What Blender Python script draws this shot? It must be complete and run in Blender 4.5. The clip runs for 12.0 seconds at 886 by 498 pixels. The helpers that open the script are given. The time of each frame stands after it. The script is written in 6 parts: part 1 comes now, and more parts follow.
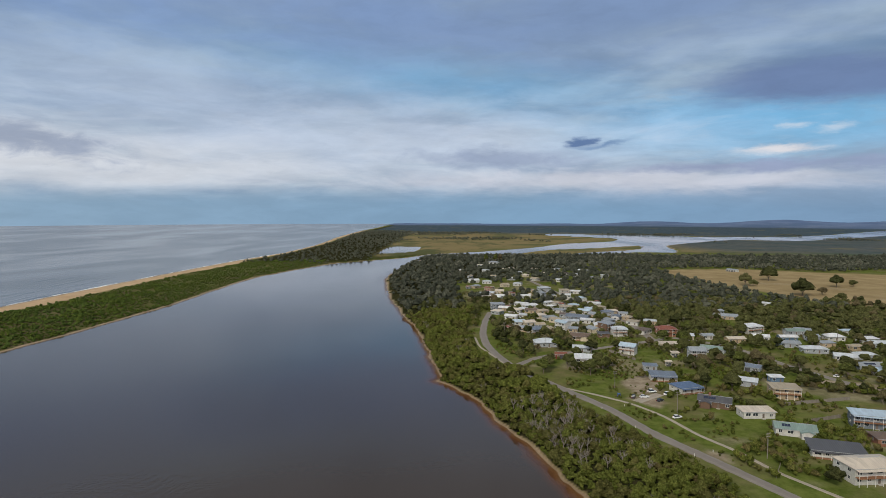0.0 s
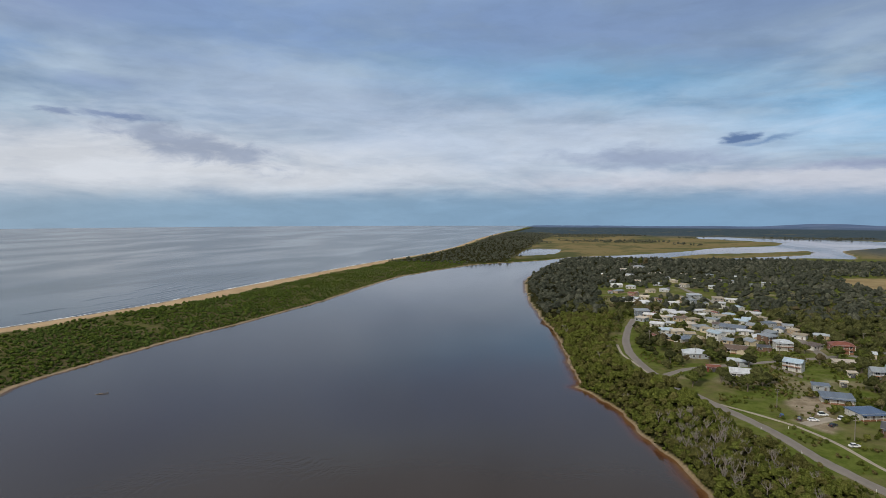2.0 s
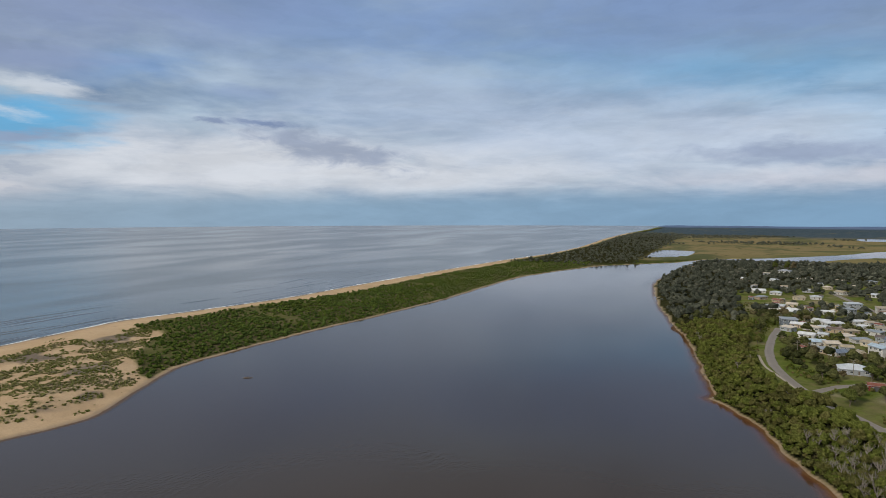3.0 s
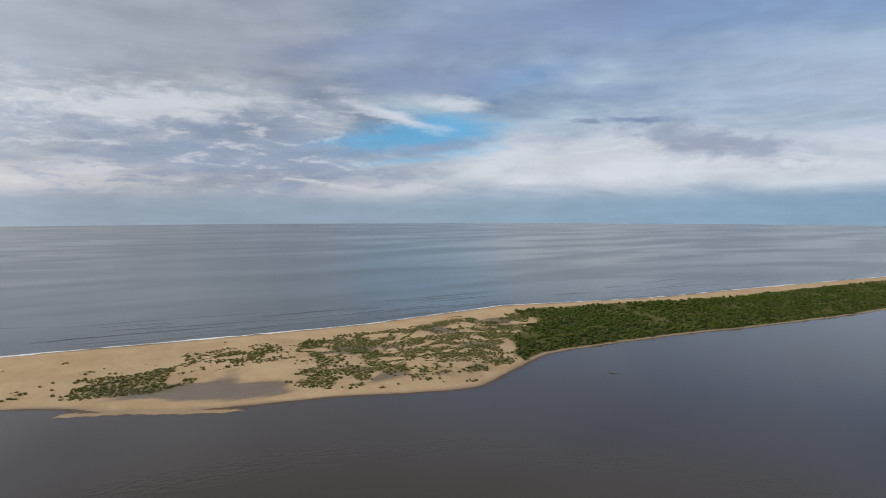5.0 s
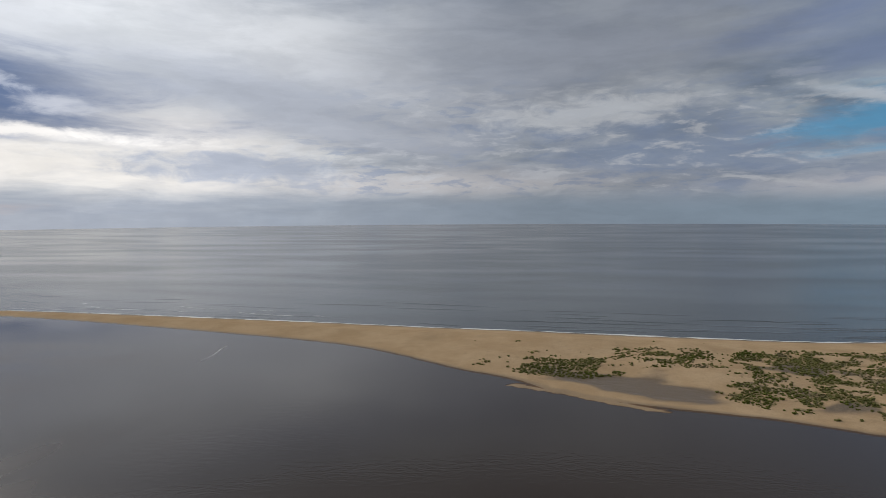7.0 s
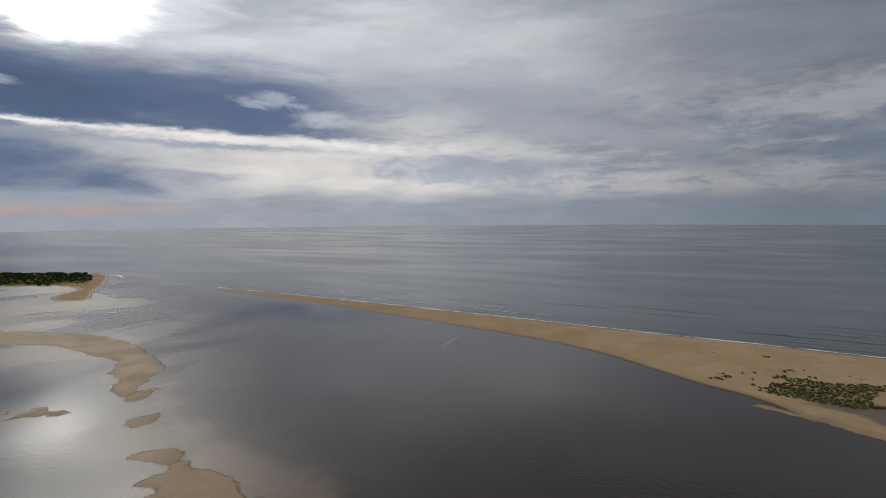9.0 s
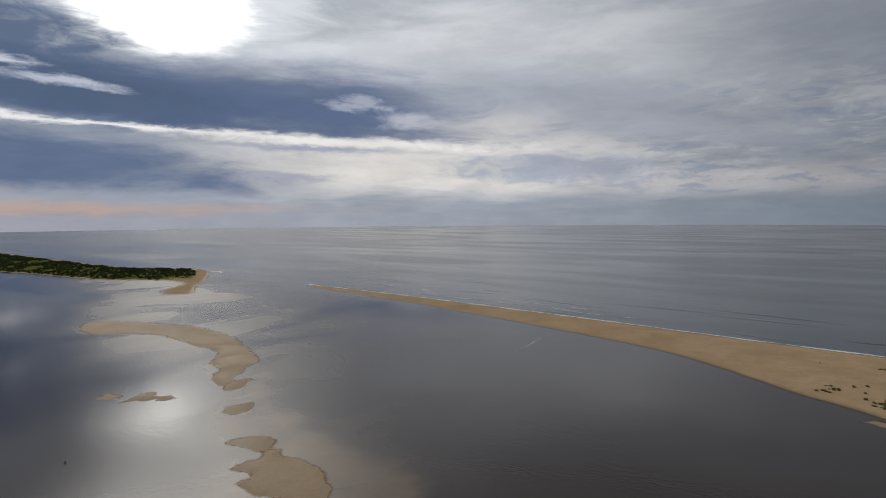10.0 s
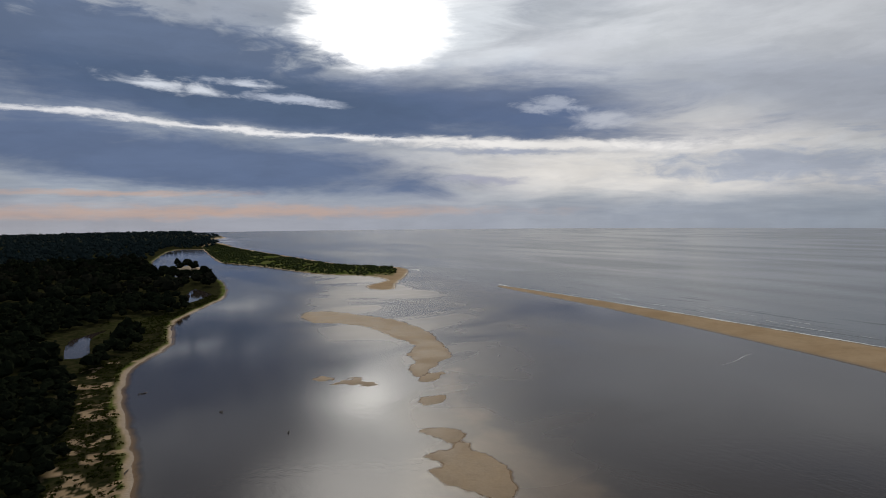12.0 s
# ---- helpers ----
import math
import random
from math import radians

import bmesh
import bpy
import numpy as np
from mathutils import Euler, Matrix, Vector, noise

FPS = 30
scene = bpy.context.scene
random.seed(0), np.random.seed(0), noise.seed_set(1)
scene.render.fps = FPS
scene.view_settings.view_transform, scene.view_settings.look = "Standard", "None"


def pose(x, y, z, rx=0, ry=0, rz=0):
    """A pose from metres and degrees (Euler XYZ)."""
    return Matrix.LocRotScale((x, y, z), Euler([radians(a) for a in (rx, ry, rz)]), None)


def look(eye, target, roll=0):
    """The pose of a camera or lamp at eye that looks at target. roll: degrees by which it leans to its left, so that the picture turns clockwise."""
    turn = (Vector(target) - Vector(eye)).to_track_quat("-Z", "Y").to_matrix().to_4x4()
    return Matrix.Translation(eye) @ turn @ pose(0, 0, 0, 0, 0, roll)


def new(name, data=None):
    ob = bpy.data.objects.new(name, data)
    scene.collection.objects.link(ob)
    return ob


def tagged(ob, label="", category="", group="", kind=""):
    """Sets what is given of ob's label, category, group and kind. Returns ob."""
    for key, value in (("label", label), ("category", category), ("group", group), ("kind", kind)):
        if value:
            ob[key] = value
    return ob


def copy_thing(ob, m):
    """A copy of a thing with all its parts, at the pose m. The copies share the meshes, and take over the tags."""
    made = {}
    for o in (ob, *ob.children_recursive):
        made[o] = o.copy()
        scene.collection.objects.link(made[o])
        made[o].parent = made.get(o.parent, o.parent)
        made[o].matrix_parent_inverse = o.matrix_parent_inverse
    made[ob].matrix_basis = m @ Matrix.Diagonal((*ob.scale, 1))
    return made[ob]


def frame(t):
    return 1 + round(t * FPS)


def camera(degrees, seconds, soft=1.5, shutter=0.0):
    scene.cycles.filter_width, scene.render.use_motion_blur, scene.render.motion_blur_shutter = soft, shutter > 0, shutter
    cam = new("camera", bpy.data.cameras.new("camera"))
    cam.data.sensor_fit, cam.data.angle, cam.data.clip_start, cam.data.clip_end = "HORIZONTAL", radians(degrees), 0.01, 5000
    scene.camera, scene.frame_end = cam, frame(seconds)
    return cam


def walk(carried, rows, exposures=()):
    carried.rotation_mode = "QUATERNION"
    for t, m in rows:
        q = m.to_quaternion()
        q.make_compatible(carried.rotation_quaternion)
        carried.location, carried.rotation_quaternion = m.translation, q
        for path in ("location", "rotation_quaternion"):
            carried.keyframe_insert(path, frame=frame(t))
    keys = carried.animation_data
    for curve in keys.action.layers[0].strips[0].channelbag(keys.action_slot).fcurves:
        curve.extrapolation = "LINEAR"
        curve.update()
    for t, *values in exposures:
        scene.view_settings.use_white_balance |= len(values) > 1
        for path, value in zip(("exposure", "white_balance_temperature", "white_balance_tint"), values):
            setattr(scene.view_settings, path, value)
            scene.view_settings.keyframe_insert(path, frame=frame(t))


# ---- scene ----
# ================================================================ camera
EYE = (0.0, 0.0, 100.0)
cam = camera(73.32, 12.0, soft=0.6)
# seconds, yaw, pitch, roll in degrees
TURN = [
    (0.0, 0.0, -3.59, 0.06), (0.5, 2.39, -3.53, 0.04), (1.0, 5.11, -3.47, 0.01), (1.5, 9.07, -3.43, -0.02),
    (2.0, 13.35, -3.4, -0.05), (2.5, 18.04, -3.38, -0.05), (3.0, 25.1, -3.43, -0.09), (3.2, 27.9, -3.44, -0.1),
    (4.8, 55.75, -3.64, -0.04), (5.0, 59.64, -3.64, -0.06), (5.5, 69.65, -3.63, -0.13), (6.0, 79.59, -3.59, -0.22),
    (6.5, 89.54, -3.57, -0.29), (7.0, 99.63, -3.52, -0.37), (7.5, 108.73, -3.47, -0.4), (7.7, 111.97, -3.46, -0.4),
    (9.3, 123.13, -3.42, -0.45), (9.5, 124.86, -3.42, -0.45), (10.0, 129.18, -3.39, -0.46), (10.5, 133.58, -3.33, -0.48),
    (11.0, 138.0, -3.25, -0.52), (11.5, 142.59, -3.15, -0.51), (12.0, 147.36, -3.07, -0.51)]


def aim(yaw, pitch, roll):
    y, p = radians(yaw), radians(pitch)
    ahead = Vector((-math.sin(y) * math.cos(p), math.cos(y) * math.cos(p), math.sin(p)))
    return look(EYE, Vector(EYE) + ahead * 100, roll)


STOPS = [(0.0, 0.0), (5.0, 0.0), (5.5, -0.08), (6.0, -0.22), (6.5, -0.40), (7.0, -0.58), (7.7, -0.76), (9.3, -0.92), (10.5, -0.92), (12.0, -0.90)]
walk(cam, [(t, aim(*a)) for t, *a in TURN], STOPS)

# ================================================================ sky and sun
SUN_AZ, SUN_EL = 153.0, 37.0          # degrees, counter-clockwise from +y
RIM = 1.157                           # the sheet's edge lies this far under eye level

world = bpy.data.worlds.new("world")
scene.world = world
world.use_nodes = True
wt = world.node_tree
wt.nodes.clear()


class Net:
    """A short hand for node trees."""

    def __init__(self, tree):
        self.t = tree

    def node(self, kind, **kw):
        n = self.t.nodes.new(kind)
        if "operation" in kw:
            n.operation = kw["operation"]
        if "use_clamp" in kw:
            n.use_clamp = kw["use_clamp"]
        if "interpolation_type" in kw:
            n.interpolation_type = kw["interpolation_type"]
        if "data_type" in kw:
            n.data_type, n.blend_type = kw["data_type"], kw["blend_type"]
        if "vector_type" in kw:
            n.vector_type = kw["vector_type"]
        if "attribute_name" in kw:
            n.attribute_name = kw["attribute_name"]
        if "sky_type" in kw:
            n.sky_type = kw["sky_type"]
        return n

    def put(self, sock, v):
        if isinstance(v, bpy.types.NodeSocket):
            self.t.links.new(v, sock)
        elif v is not None:
            sock.default_value = v

    def math(self, op, a, b=None, c=None, clamp=False):
        n = self.node("ShaderNodeMath", operation=op, use_clamp=clamp)
        for i, v in enumerate((a, b, c)):
            self.put(n.inputs[i], v)
        return n.outputs[0]

    def vec(self, op, a, b=None):
        n = self.node("ShaderNodeVectorMath", operation=op)
        self.put(n.inputs[0], a)
        if op == "SCALE":
            self.put(n.inputs[3], b)
        else:
            self.put(n.inputs[1], b)
        return n.outputs["Value" if op in ("LENGTH", "DOT_PRODUCT") else 0]

    def xyz(self, x, y, z=0.0):
        n = self.node("ShaderNodeCombineXYZ")
        for i, v in enumerate((x, y, z)):
            self.put(n.inputs[i], v)
        return n.outputs[0]

    def sep(self, v):
        n = self.node("ShaderNodeSeparateXYZ")
        self.put(n.inputs[0], v)
        return n.outputs

    def noise(self, v, scale=1.0, detail=4.0, rough=0.55, warp=0.0, colour=False):
        n = self.node("ShaderNodeTexNoise")
        self.put(n.inputs["Vector"], v)
        for k, x in (("Scale", scale), ("Detail", detail), ("Roughness", rough), ("Distortion", warp)):
            n.inputs[k].default_value = x
        return n.outputs["Color" if colour else 0]

    def voronoi(self, v, scale=1.0):
        n = self.node("ShaderNodeTexVoronoi")
        self.put(n.inputs["Vector"], v)
        n.inputs["Scale"].default_value = scale
        return n.outputs

    def step(self, v, a, b, lo=0.0, hi=1.0):
        n = self.node("ShaderNodeMapRange", interpolation_type="SMOOTHSTEP")
        for i, x in enumerate((v, a, b, lo, hi)):
            self.put(n.inputs[i], x)
        return n.outputs[0]

    def mix(self, f, a, b, mode="MIX"):
        n = self.node("ShaderNodeMix", data_type="RGBA", blend_type=mode)
        self.put(n.inputs[0], f)
        for i, v in ((6, a), (7, b)):
            self.put(n.inputs[i], (*v, 1.0) if isinstance(v, tuple) and len(v) == 3 else v)
        return n.outputs[2]

    def place(self, v, loc, rot, size):
        n = self.node("ShaderNodeMapping", vector_type="TEXTURE")
        self.put(n.inputs[0], v)
        n.inputs[1].default_value, n.inputs[2].default_value, n.inputs[3].default_value = (*loc, 0), (0, 0, radians(rot)), (*size, 1)
        return n.outputs[0]

    def attr(self, name):
        return self.node("ShaderNodeAttribute", attribute_name=name).outputs["Fac"]

    def bump(self, h, dist, strength=1.0):
        n = self.node("ShaderNodeBump")
        self.put(n.inputs["Height"], h)
        self.put(n.inputs["Strength"], strength)
        n.inputs["Distance"].default_value = dist
        return n.outputs[0]


def lin(r, g, b):
    """A screen colour, 0 to 255, as linear light."""
    return tuple(((c / 255 + 0.055) / 1.055) ** 2.4 if c > 10 else c / 255 / 12.92 for c in (r, g, b))


N = Net(wt)
way = N.vec("NORMALIZE", N.node("ShaderNodeTexCoord").outputs["Generated"])
wx, wy, wz = N.sep(way)
az = N.math("DEGREES", N.math("ARCTAN2", N.math("MULTIPLY", wx, -1.0), wy))
# azimuth runs from -120 to 240, so that its seam lies behind the walk
az = N.math("ADD", az, N.math("MULTIPLY", N.math("LESS_THAN", az, -120.0), 360.0))
el = N.math("ADD", N.math("DEGREES", N.math("ARCSINE", wz)), RIM)
flat = N.xyz(az, el)
# streaky turbulence: long along the horizon, short in height
deck = N.vec("SCALE", N.xyz(wx, wy), N.math("DIVIDE", 1.0, N.math("ADD", N.math("MAXIMUM", wz, 0.0), 0.10)))
fine = N.noise(N.vec("MULTIPLY", flat, (0.07, 0.30, 1.0)), 1.0, 6.0, 0.60, 0.1, colour=True)
tear = N.noise(N.vec("MULTIPLY", flat, (0.30, 1.10, 1.0)), 1.0, 6.0, 0.62, 0.0, colour=True)
broad = N.noise(N.vec("MULTIPLY", flat, (0.022, 0.10, 1.0)), 1.0, 4.0, 0.55, 0.4)
ripple = N.noise(deck, 1.3, 6.0, 0.52, 0.25)
ripple = N.math("ADD", 0.5, N.math("MULTIPLY", N.math("SUBTRACT", ripple, 0.5), N.step(el, 2.0, 9.0, 0.35, 1.15)))
shift = N.vec("MULTIPLY", N.vec("SUBTRACT", fine, (0.5, 0.5, 0.5)), (16.0, 5.5, 0.0))
rag = N.vec("MULTIPLY", N.vec("SUBTRACT", tear, (0.5, 0.5, 0.5)), (5.5, 1.7, 0.0))

clear = N.node("ShaderNodeTexSky", sky_type="NISHITA")
clear.sun_disc, clear.sun_elevation, clear.sun_rotation = False, radians(SUN_EL), radians(-SUN_AZ)
clear.altitude, clear.air_density, clear.dust_density, clear.ozone_density = 100, 1.0, 0.6, 2.0
N.put(clear.inputs[0], N.xyz(wx, wy, N.math("MAXIMUM", wz, 0.02)))
blue = N.vec("SCALE", clear.outputs[0], 0.10)
blue = N.mix(0.8, blue, lin(92, 170, 218))

# the cloud deck: grey-lilac above, streaked with light
east = N.step(az, 45.0, 80.0)      # the deck turns from lilac to grey towards the sun's side
cloud = N.mix(N.step(ripple, 0.32, 0.68), N.mix(east, lin(114, 141, 172), lin(126, 138, 156)), N.mix(east, lin(174, 194, 211), lin(186, 192, 198)))
cloud = N.mix(N.step(broad, 0.38, 0.66), cloud, N.mix(east, lin(140, 163, 190), lin(154, 162, 176)))
sky = cloud


near = N.vec("ADD", N.vec("ADD", flat, N.vec("SCALE", shift, 0.22)), N.vec("SCALE", rag, 0.75))
torn = N.noise(N.vec("MULTIPLY", flat, (0.085, 0.42, 1.0)), 1.0, 9.0, 0.60, 0.5)
puffs = N.noise(N.vec("MULTIPLY", flat, (0.30, 0.80, 1.0)), 1.0, 9.0, 0.60, 0.6)


def patch(at, size, rot, colour, edge=0.3, amount=1.0, fray=1.0, grain=None):
    """A bank of cloud, or a gap, with frayed edges, at azimuth and elevation in degrees."""
    global sky
    d = N.vec("LENGTH", N.place(near, at, rot, size))
    v = N.math("ADD", N.math("SUBTRACT", 1.0, d), N.math("MULTIPLY", N.math("SUBTRACT", grain or torn, 0.5), 1.7 * fray))
    sky = N.mix(N.math("MULTIPLY", N.step(v, -1.7 * edge, 1.5 * edge + 0.1), amount), sky, colour)


# clear gaps
patch((-27, 8.6), (15, 2.5), 0, blue, 0.35, 1.0)
patch((4, 13.6), (18, 2.0), 7, blue, 0.8, 0.62)
# pale banks
patch((9, 7.4), (28, 2.9), 0, lin(196, 208, 225), 0.6, 0.85)
patch((44, 5.6), (19, 2.9), -2, lin(210, 214, 221), 0.4, 0.92)
patch((30, 4.6), (24, 1.6), 0, lin(208, 213, 221), 0.5, 0.8)
patch((-16, 4.0), (18, 0.9), 0, lin(203, 206, 217), 0.5, 0.85, 1.3)
patch((66, 3.0), (7, 0.9), 0, lin(206, 204, 208), 0.5, 0.8)
patch((106, 13.0), (15, 2.6), 12, lin(203, 206, 212), 0.7, 0.85)
patch((122, 8.6), (11, 2.6), 8, lin(222, 219, 217), 0.6, 0.85)
patch((118, 17.5), (17, 3.0), 4, lin(208, 211, 216), 0.7, 0.8)
patch((98, 4.0), (17, 1.3), 0, lin(208, 205, 206), 0.5, 0.75, 1.4)
patch((134, 5.4), (17, 2.2), 1, lin(224, 220, 215), 0.5, 0.95)
patch((140, 15.0), (12, 3.4), 5, lin(214, 217, 223), 0.6, 0.85)
patch((28, 12.6), (17, 3.2), 3, lin(170, 186, 210), 0.8, 0.7, 0.7)
# mottled grey cloud with white breaks
patch((90, 14.5), (15, 4.0), -8, lin(160, 167, 181), 0.7, 0.8)
patch((79, 7.2), (12, 3.0), 4, lin(142, 157, 182), 0.5, 0.8, 1.3)
scrap = N.noise(N.vec("MULTIPLY", N.vec("ADD", flat, N.vec("SCALE", rag, 0.35)), (0.24, 0.95, 1.0)), 1.0, 9.0, 0.60, 0.35)
where = N.math("MULTIPLY", N.step(N.math("ABSOLUTE", N.math("SUBTRACT", az, 88.0)), 34.0, 16.0, 0.12, 1.0), N.math("MULTIPLY", N.step(el, 2.0, 3.5), N.step(el, 15.0, 9.0)))
sky = N.mix(N.math("MULTIPLY", where, N.step(scrap, 0.51, 0.63, 0.0, 0.62)), sky, lin(138, 153, 180))
sky = N.mix(N.math("MULTIPLY", where, N.step(scrap, 0.49, 0.34, 0.0, 0.65)), sky, lin(208, 211, 217))
patch((86, 10.2), (8, 1.3), -4, lin(208, 212, 218), 0.35, 0.8, 1.9, puffs)
# the broken gap of blue over the spit
patch((62, 8.4), (7.0, 2.1), -3, blue, 0.3, 0.95, 1.3)
patch((53, 13.2), (4.2, 1.2), -14, lin(104, 148, 202), 0.6, 0.55)
patch((61.5, 13.2), (6.0, 1.3), 2, lin(138, 153, 184), 0.5, 0.75, 1.2)
patch((71.5, 15.6), (5.5, 0.9), -14, lin(132, 145, 172), 0.6, 0.75, 1.2)
patch((64, 9.9), (4.0, 0.42), 13, lin(206, 214, 224), 0.5, 0.9, 1.2, puffs)
patch((58.6, 11.2), (2.8, 0.5), 4, lin(206, 214, 224), 0.5, 0.85, 1.2, puffs)
patch((61, 7.2), (4.0, 0.35), -6, lin(146, 160, 186), 0.5, 0.8, 1.4, puffs)
# lilac and grey banks and scraps
patch((-12, 18.6), (32, 3.2), 0, lin(122, 145, 182), 0.6, 0.92)
patch((-32, 11.8), (9.5, 1.7), 2, lin(108, 129, 168), 0.3, 0.95, 0.8)
patch((29, 18.8), (24, 2.8), 0, lin(124, 150, 192), 0.7, 0.8)
patch((55, 17.5), (13, 2.6), -8, lin(128, 144, 180), 0.6, 0.75)
patch((-5.3, 6.1), (7.0, 0.75), 2, lin(150, 164, 190), 0.45, 0.85, 1.3, puffs)
patch((-28, 5.0), (9, 0.42), -1, lin(148, 160, 190), 0.5, 0.9, 1.2, puffs)
patch((-29, 6.4), (2.4, 0.3), 0, lin(222, 220, 224), 0.5, 0.9, 1.0, puffs)
patch((-30.5, 8.3), (0.8, 0.22), -6, lin(206, 216, 228), 0.5, 0.6, 1.2, puffs)
patch((-33.2, 8.0), (1.0, 0.3), -8, lin(206, 216, 228), 0.5, 0.6, 1.2, puffs)
patch((-12.6, 7.7), (1.05, 0.36), -8, lin(92, 118, 160), 0.35, 0.95, 0.5)
patch((-14.8, 7.45), (1.9, 0.20), -8, lin(110, 140, 180), 0.5, 0.8, 0.8)
patch((35.8, 7.1), (6.0, 1.2), 9, lin(152, 164, 186), 0.4, 0.9, 1.9, puffs)
patch((41.6, 9.4), (2.2, 0.32), 6, lin(120, 138, 172), 0.4, 0.9, 1.1, puffs)
patch((46.0, 9.4), (1.3, 0.25), 6, lin(130, 146, 178), 0.4, 0.8, 1.1, puffs)
patch((42.5, 12.2), (2.6, 0.5), -6, lin(140, 160, 192), 0.5, 0.7, 1.2)
patch((111, 10.0), (16, 1.7), 14, lin(172, 177, 188), 0.7, 0.85, 0.9)
patch((118, 5.3), (9, 1.2), 3, lin(164, 172, 188), 0.35, 0.85, 1.9, puffs)
patch((121, 11.6), (13, 1.8), 6, lin(162, 168, 180), 0.7, 0.75)
# the bright break about the hidden sun, and the dark bands before it
patch((149.5, 20.8), (9.8, 6.3), 0, (0.66, 0.70, 0.75), 0.2, 1.0, 1.1)
patch((153.0, 30.0), (11.0, 7.5), 0, (3.4, 3.32, 3.18), 0.35, 1.0, 0.4)
patch((153.5, 18.2), (3.4, 1.8), 0, (4.8, 4.65, 4.4), 0.9, 0.9, 0.8)
patch((176, 15.6), (18.0, 3.0), 2, lin(94, 110, 138), 0.15, 0.97, 0.8, puffs)
patch((162, 11.4), (33, 2.4), 4, lin(84, 101, 132), 0.3, 0.97, 0.9)
patch((144, 11.8), (15, 2.7), 2, lin(90, 106, 137), 0.35, 0.92, 0.8)
patch((165, 12.2), (17, 2.0), 5, lin(82, 99, 126), 0.3, 0.9, 0.8)
patch((172, 12.7), (3.0, 0.42), 5, lin(220, 225, 234), 0.5, 0.9, 2.0, puffs)
patch((165, 13.2), (2.4, 0.32), 5, lin(206, 212, 224), 0.5, 0.85, 2.0, puffs)
patch((161, 11.9), (3.4, 0.25), 4, lin(196, 203, 218), 0.5, 0.8, 2.0, puffs)
patch((137.0, 11.5), (2.6, 0.45), 4, lin(200, 205, 216), 0.4, 0.5, 2.6, puffs)
patch((132, 10.0), (1.8, 0.5), 0, lin(210, 212, 218), 0.6, 0.55, 1.5, puffs)
patch((173, 6.5), (26, 2.5), 4, lin(94, 110, 140), 0.22, 0.97, 0.8)
patch((163, 9.1), (26, 0.20), 2.6, lin(240, 239, 240), 0.6, 0.95, 1.2, puffs)
patch((138, 7.9), (14, 0.55), 2, lin(236, 233, 230), 0.4, 0.9, 1.2, puffs)
patch((141, 7.3), (6, 0.25), 2, lin(150, 158, 178), 0.4, 0.8, 1.2, puffs)
patch((144, 4.7), (3.5, 0.28), 3, lin(164, 166, 182), 0.4, 0.8, 1.0, puffs)
haze = N.step(N.math("ADD", el, N.math("MULTIPLY", N.math("SUBTRACT", broad, 0.5), 2.0)), 3.8, 1.4)
haze = N.math("MULTIPLY", haze, N.step(az, 92.0, 128.0, 1.0, 0.5))
tone = N.node("ShaderNodeValToRGB")
N.put(tone.inputs[0], N.math("DIVIDE", N.math("ADD", az, 60.0), 280.0))
ramp = tone.color_ramp
for i, (a, c) in enumerate(((-60, (116, 142, 174)), (-10, (124, 158, 188)), (35, (136, 164, 188)), (62, (144, 164, 182)), (95, (172, 180, 186)),
                            (118, (194, 195, 192)), (142, (192, 190, 188)), (158, (194, 180, 172)), (185, (160, 152, 156)))):
    e = ramp.elements[i] if i < 2 else ramp.elements.new(0.5)
    e.position = (a + 60) / 280
    e.color = (*lin(*c), 1)
sky = N.mix(N.math("MULTIPLY", haze, 0.95), sky, tone.outputs[0])
glow = N.step(N.math("ABSOLUTE", N.math("SUBTRACT", az, SUN_AZ)), 69.0, 23.0, 1.0, 1.86)   # the sky is lighter round the sun
glow = N.math("MULTIPLY", glow, N.step(el, 24.0, 55.0, 1.0, 1.4))                # and overhead
off_sun = N.step(N.math("ABSOLUTE", N.math("SUBTRACT", az, SUN_AZ)), 12.0, 40.0)
sky = N.mix(N.math("MULTIPLY", N.step(el, 21.0, 28.0), off_sun), sky, N.mix(east, lin(146, 150, 156), lin(122, 125, 131)))
mottle = N.math("ADD", N.math("MULTIPLY", torn, 0.5), N.math("MULTIPLY", N.noise(N.vec("MULTIPLY", near, (0.16, 0.55, 1.0)), 1.0, 9.0, 0.62, 0.3), 0.6))
glow = N.math("MULTIPLY", glow, N.step(mottle, 0.40, 0.70, 0.94, 1.07))
sky = N.vec("SCALE", sky, glow)
beam = N.vec("LENGTH", N.place(flat, (SUN_AZ, 40.0), 0, (18.0, 8.0)))                  # light spreading through the cloud above the sun
beam = N.math("MULTIPLY", N.math("EXPONENT", N.math("MULTIPLY", N.math("MULTIPLY", beam, beam), -0.5)), 1.6)
sky = N.mix(1.0, sky, N.vec("SCALE", (1.0, 0.88, 0.70), beam), "ADD")
glare = N.vec("SCALE", (0.80, 0.52, 0.38), 1.35)
patch((168, 1.75), (17, 0.38), 0, glare, 0.7, 0.6, 1.3, puffs)
patch((177, 3.4), (9, 0.22), 0, glare, 0.5, 0.5, 1.2, puffs)
ground = N.mix(N.step(el, -2.0, -10.0), sky, (0.05, 0.055, 0.06))
back = N.node("ShaderNodeBackground")
N.put(back.inputs[0], ground)
back.inputs[1].default_value = 1.0
N.t.links.new(back.outputs[0], N.node("ShaderNodeOutputWorld").inputs[0])

sun = new("sun", bpy.data.lights.new("sun", "SUN"))
sun.data.energy, sun.data.angle, sun.data.color = 1.8, radians(8.0), (1.0, 0.87, 0.68)
sun.matrix_world = look((0, 0, 300), (100 * math.sin(radians(SUN_AZ)), -100 * math.cos(radians(SUN_AZ)), 300 - 100 * math.tan(radians(SUN_EL))))

# ================================================================ materials


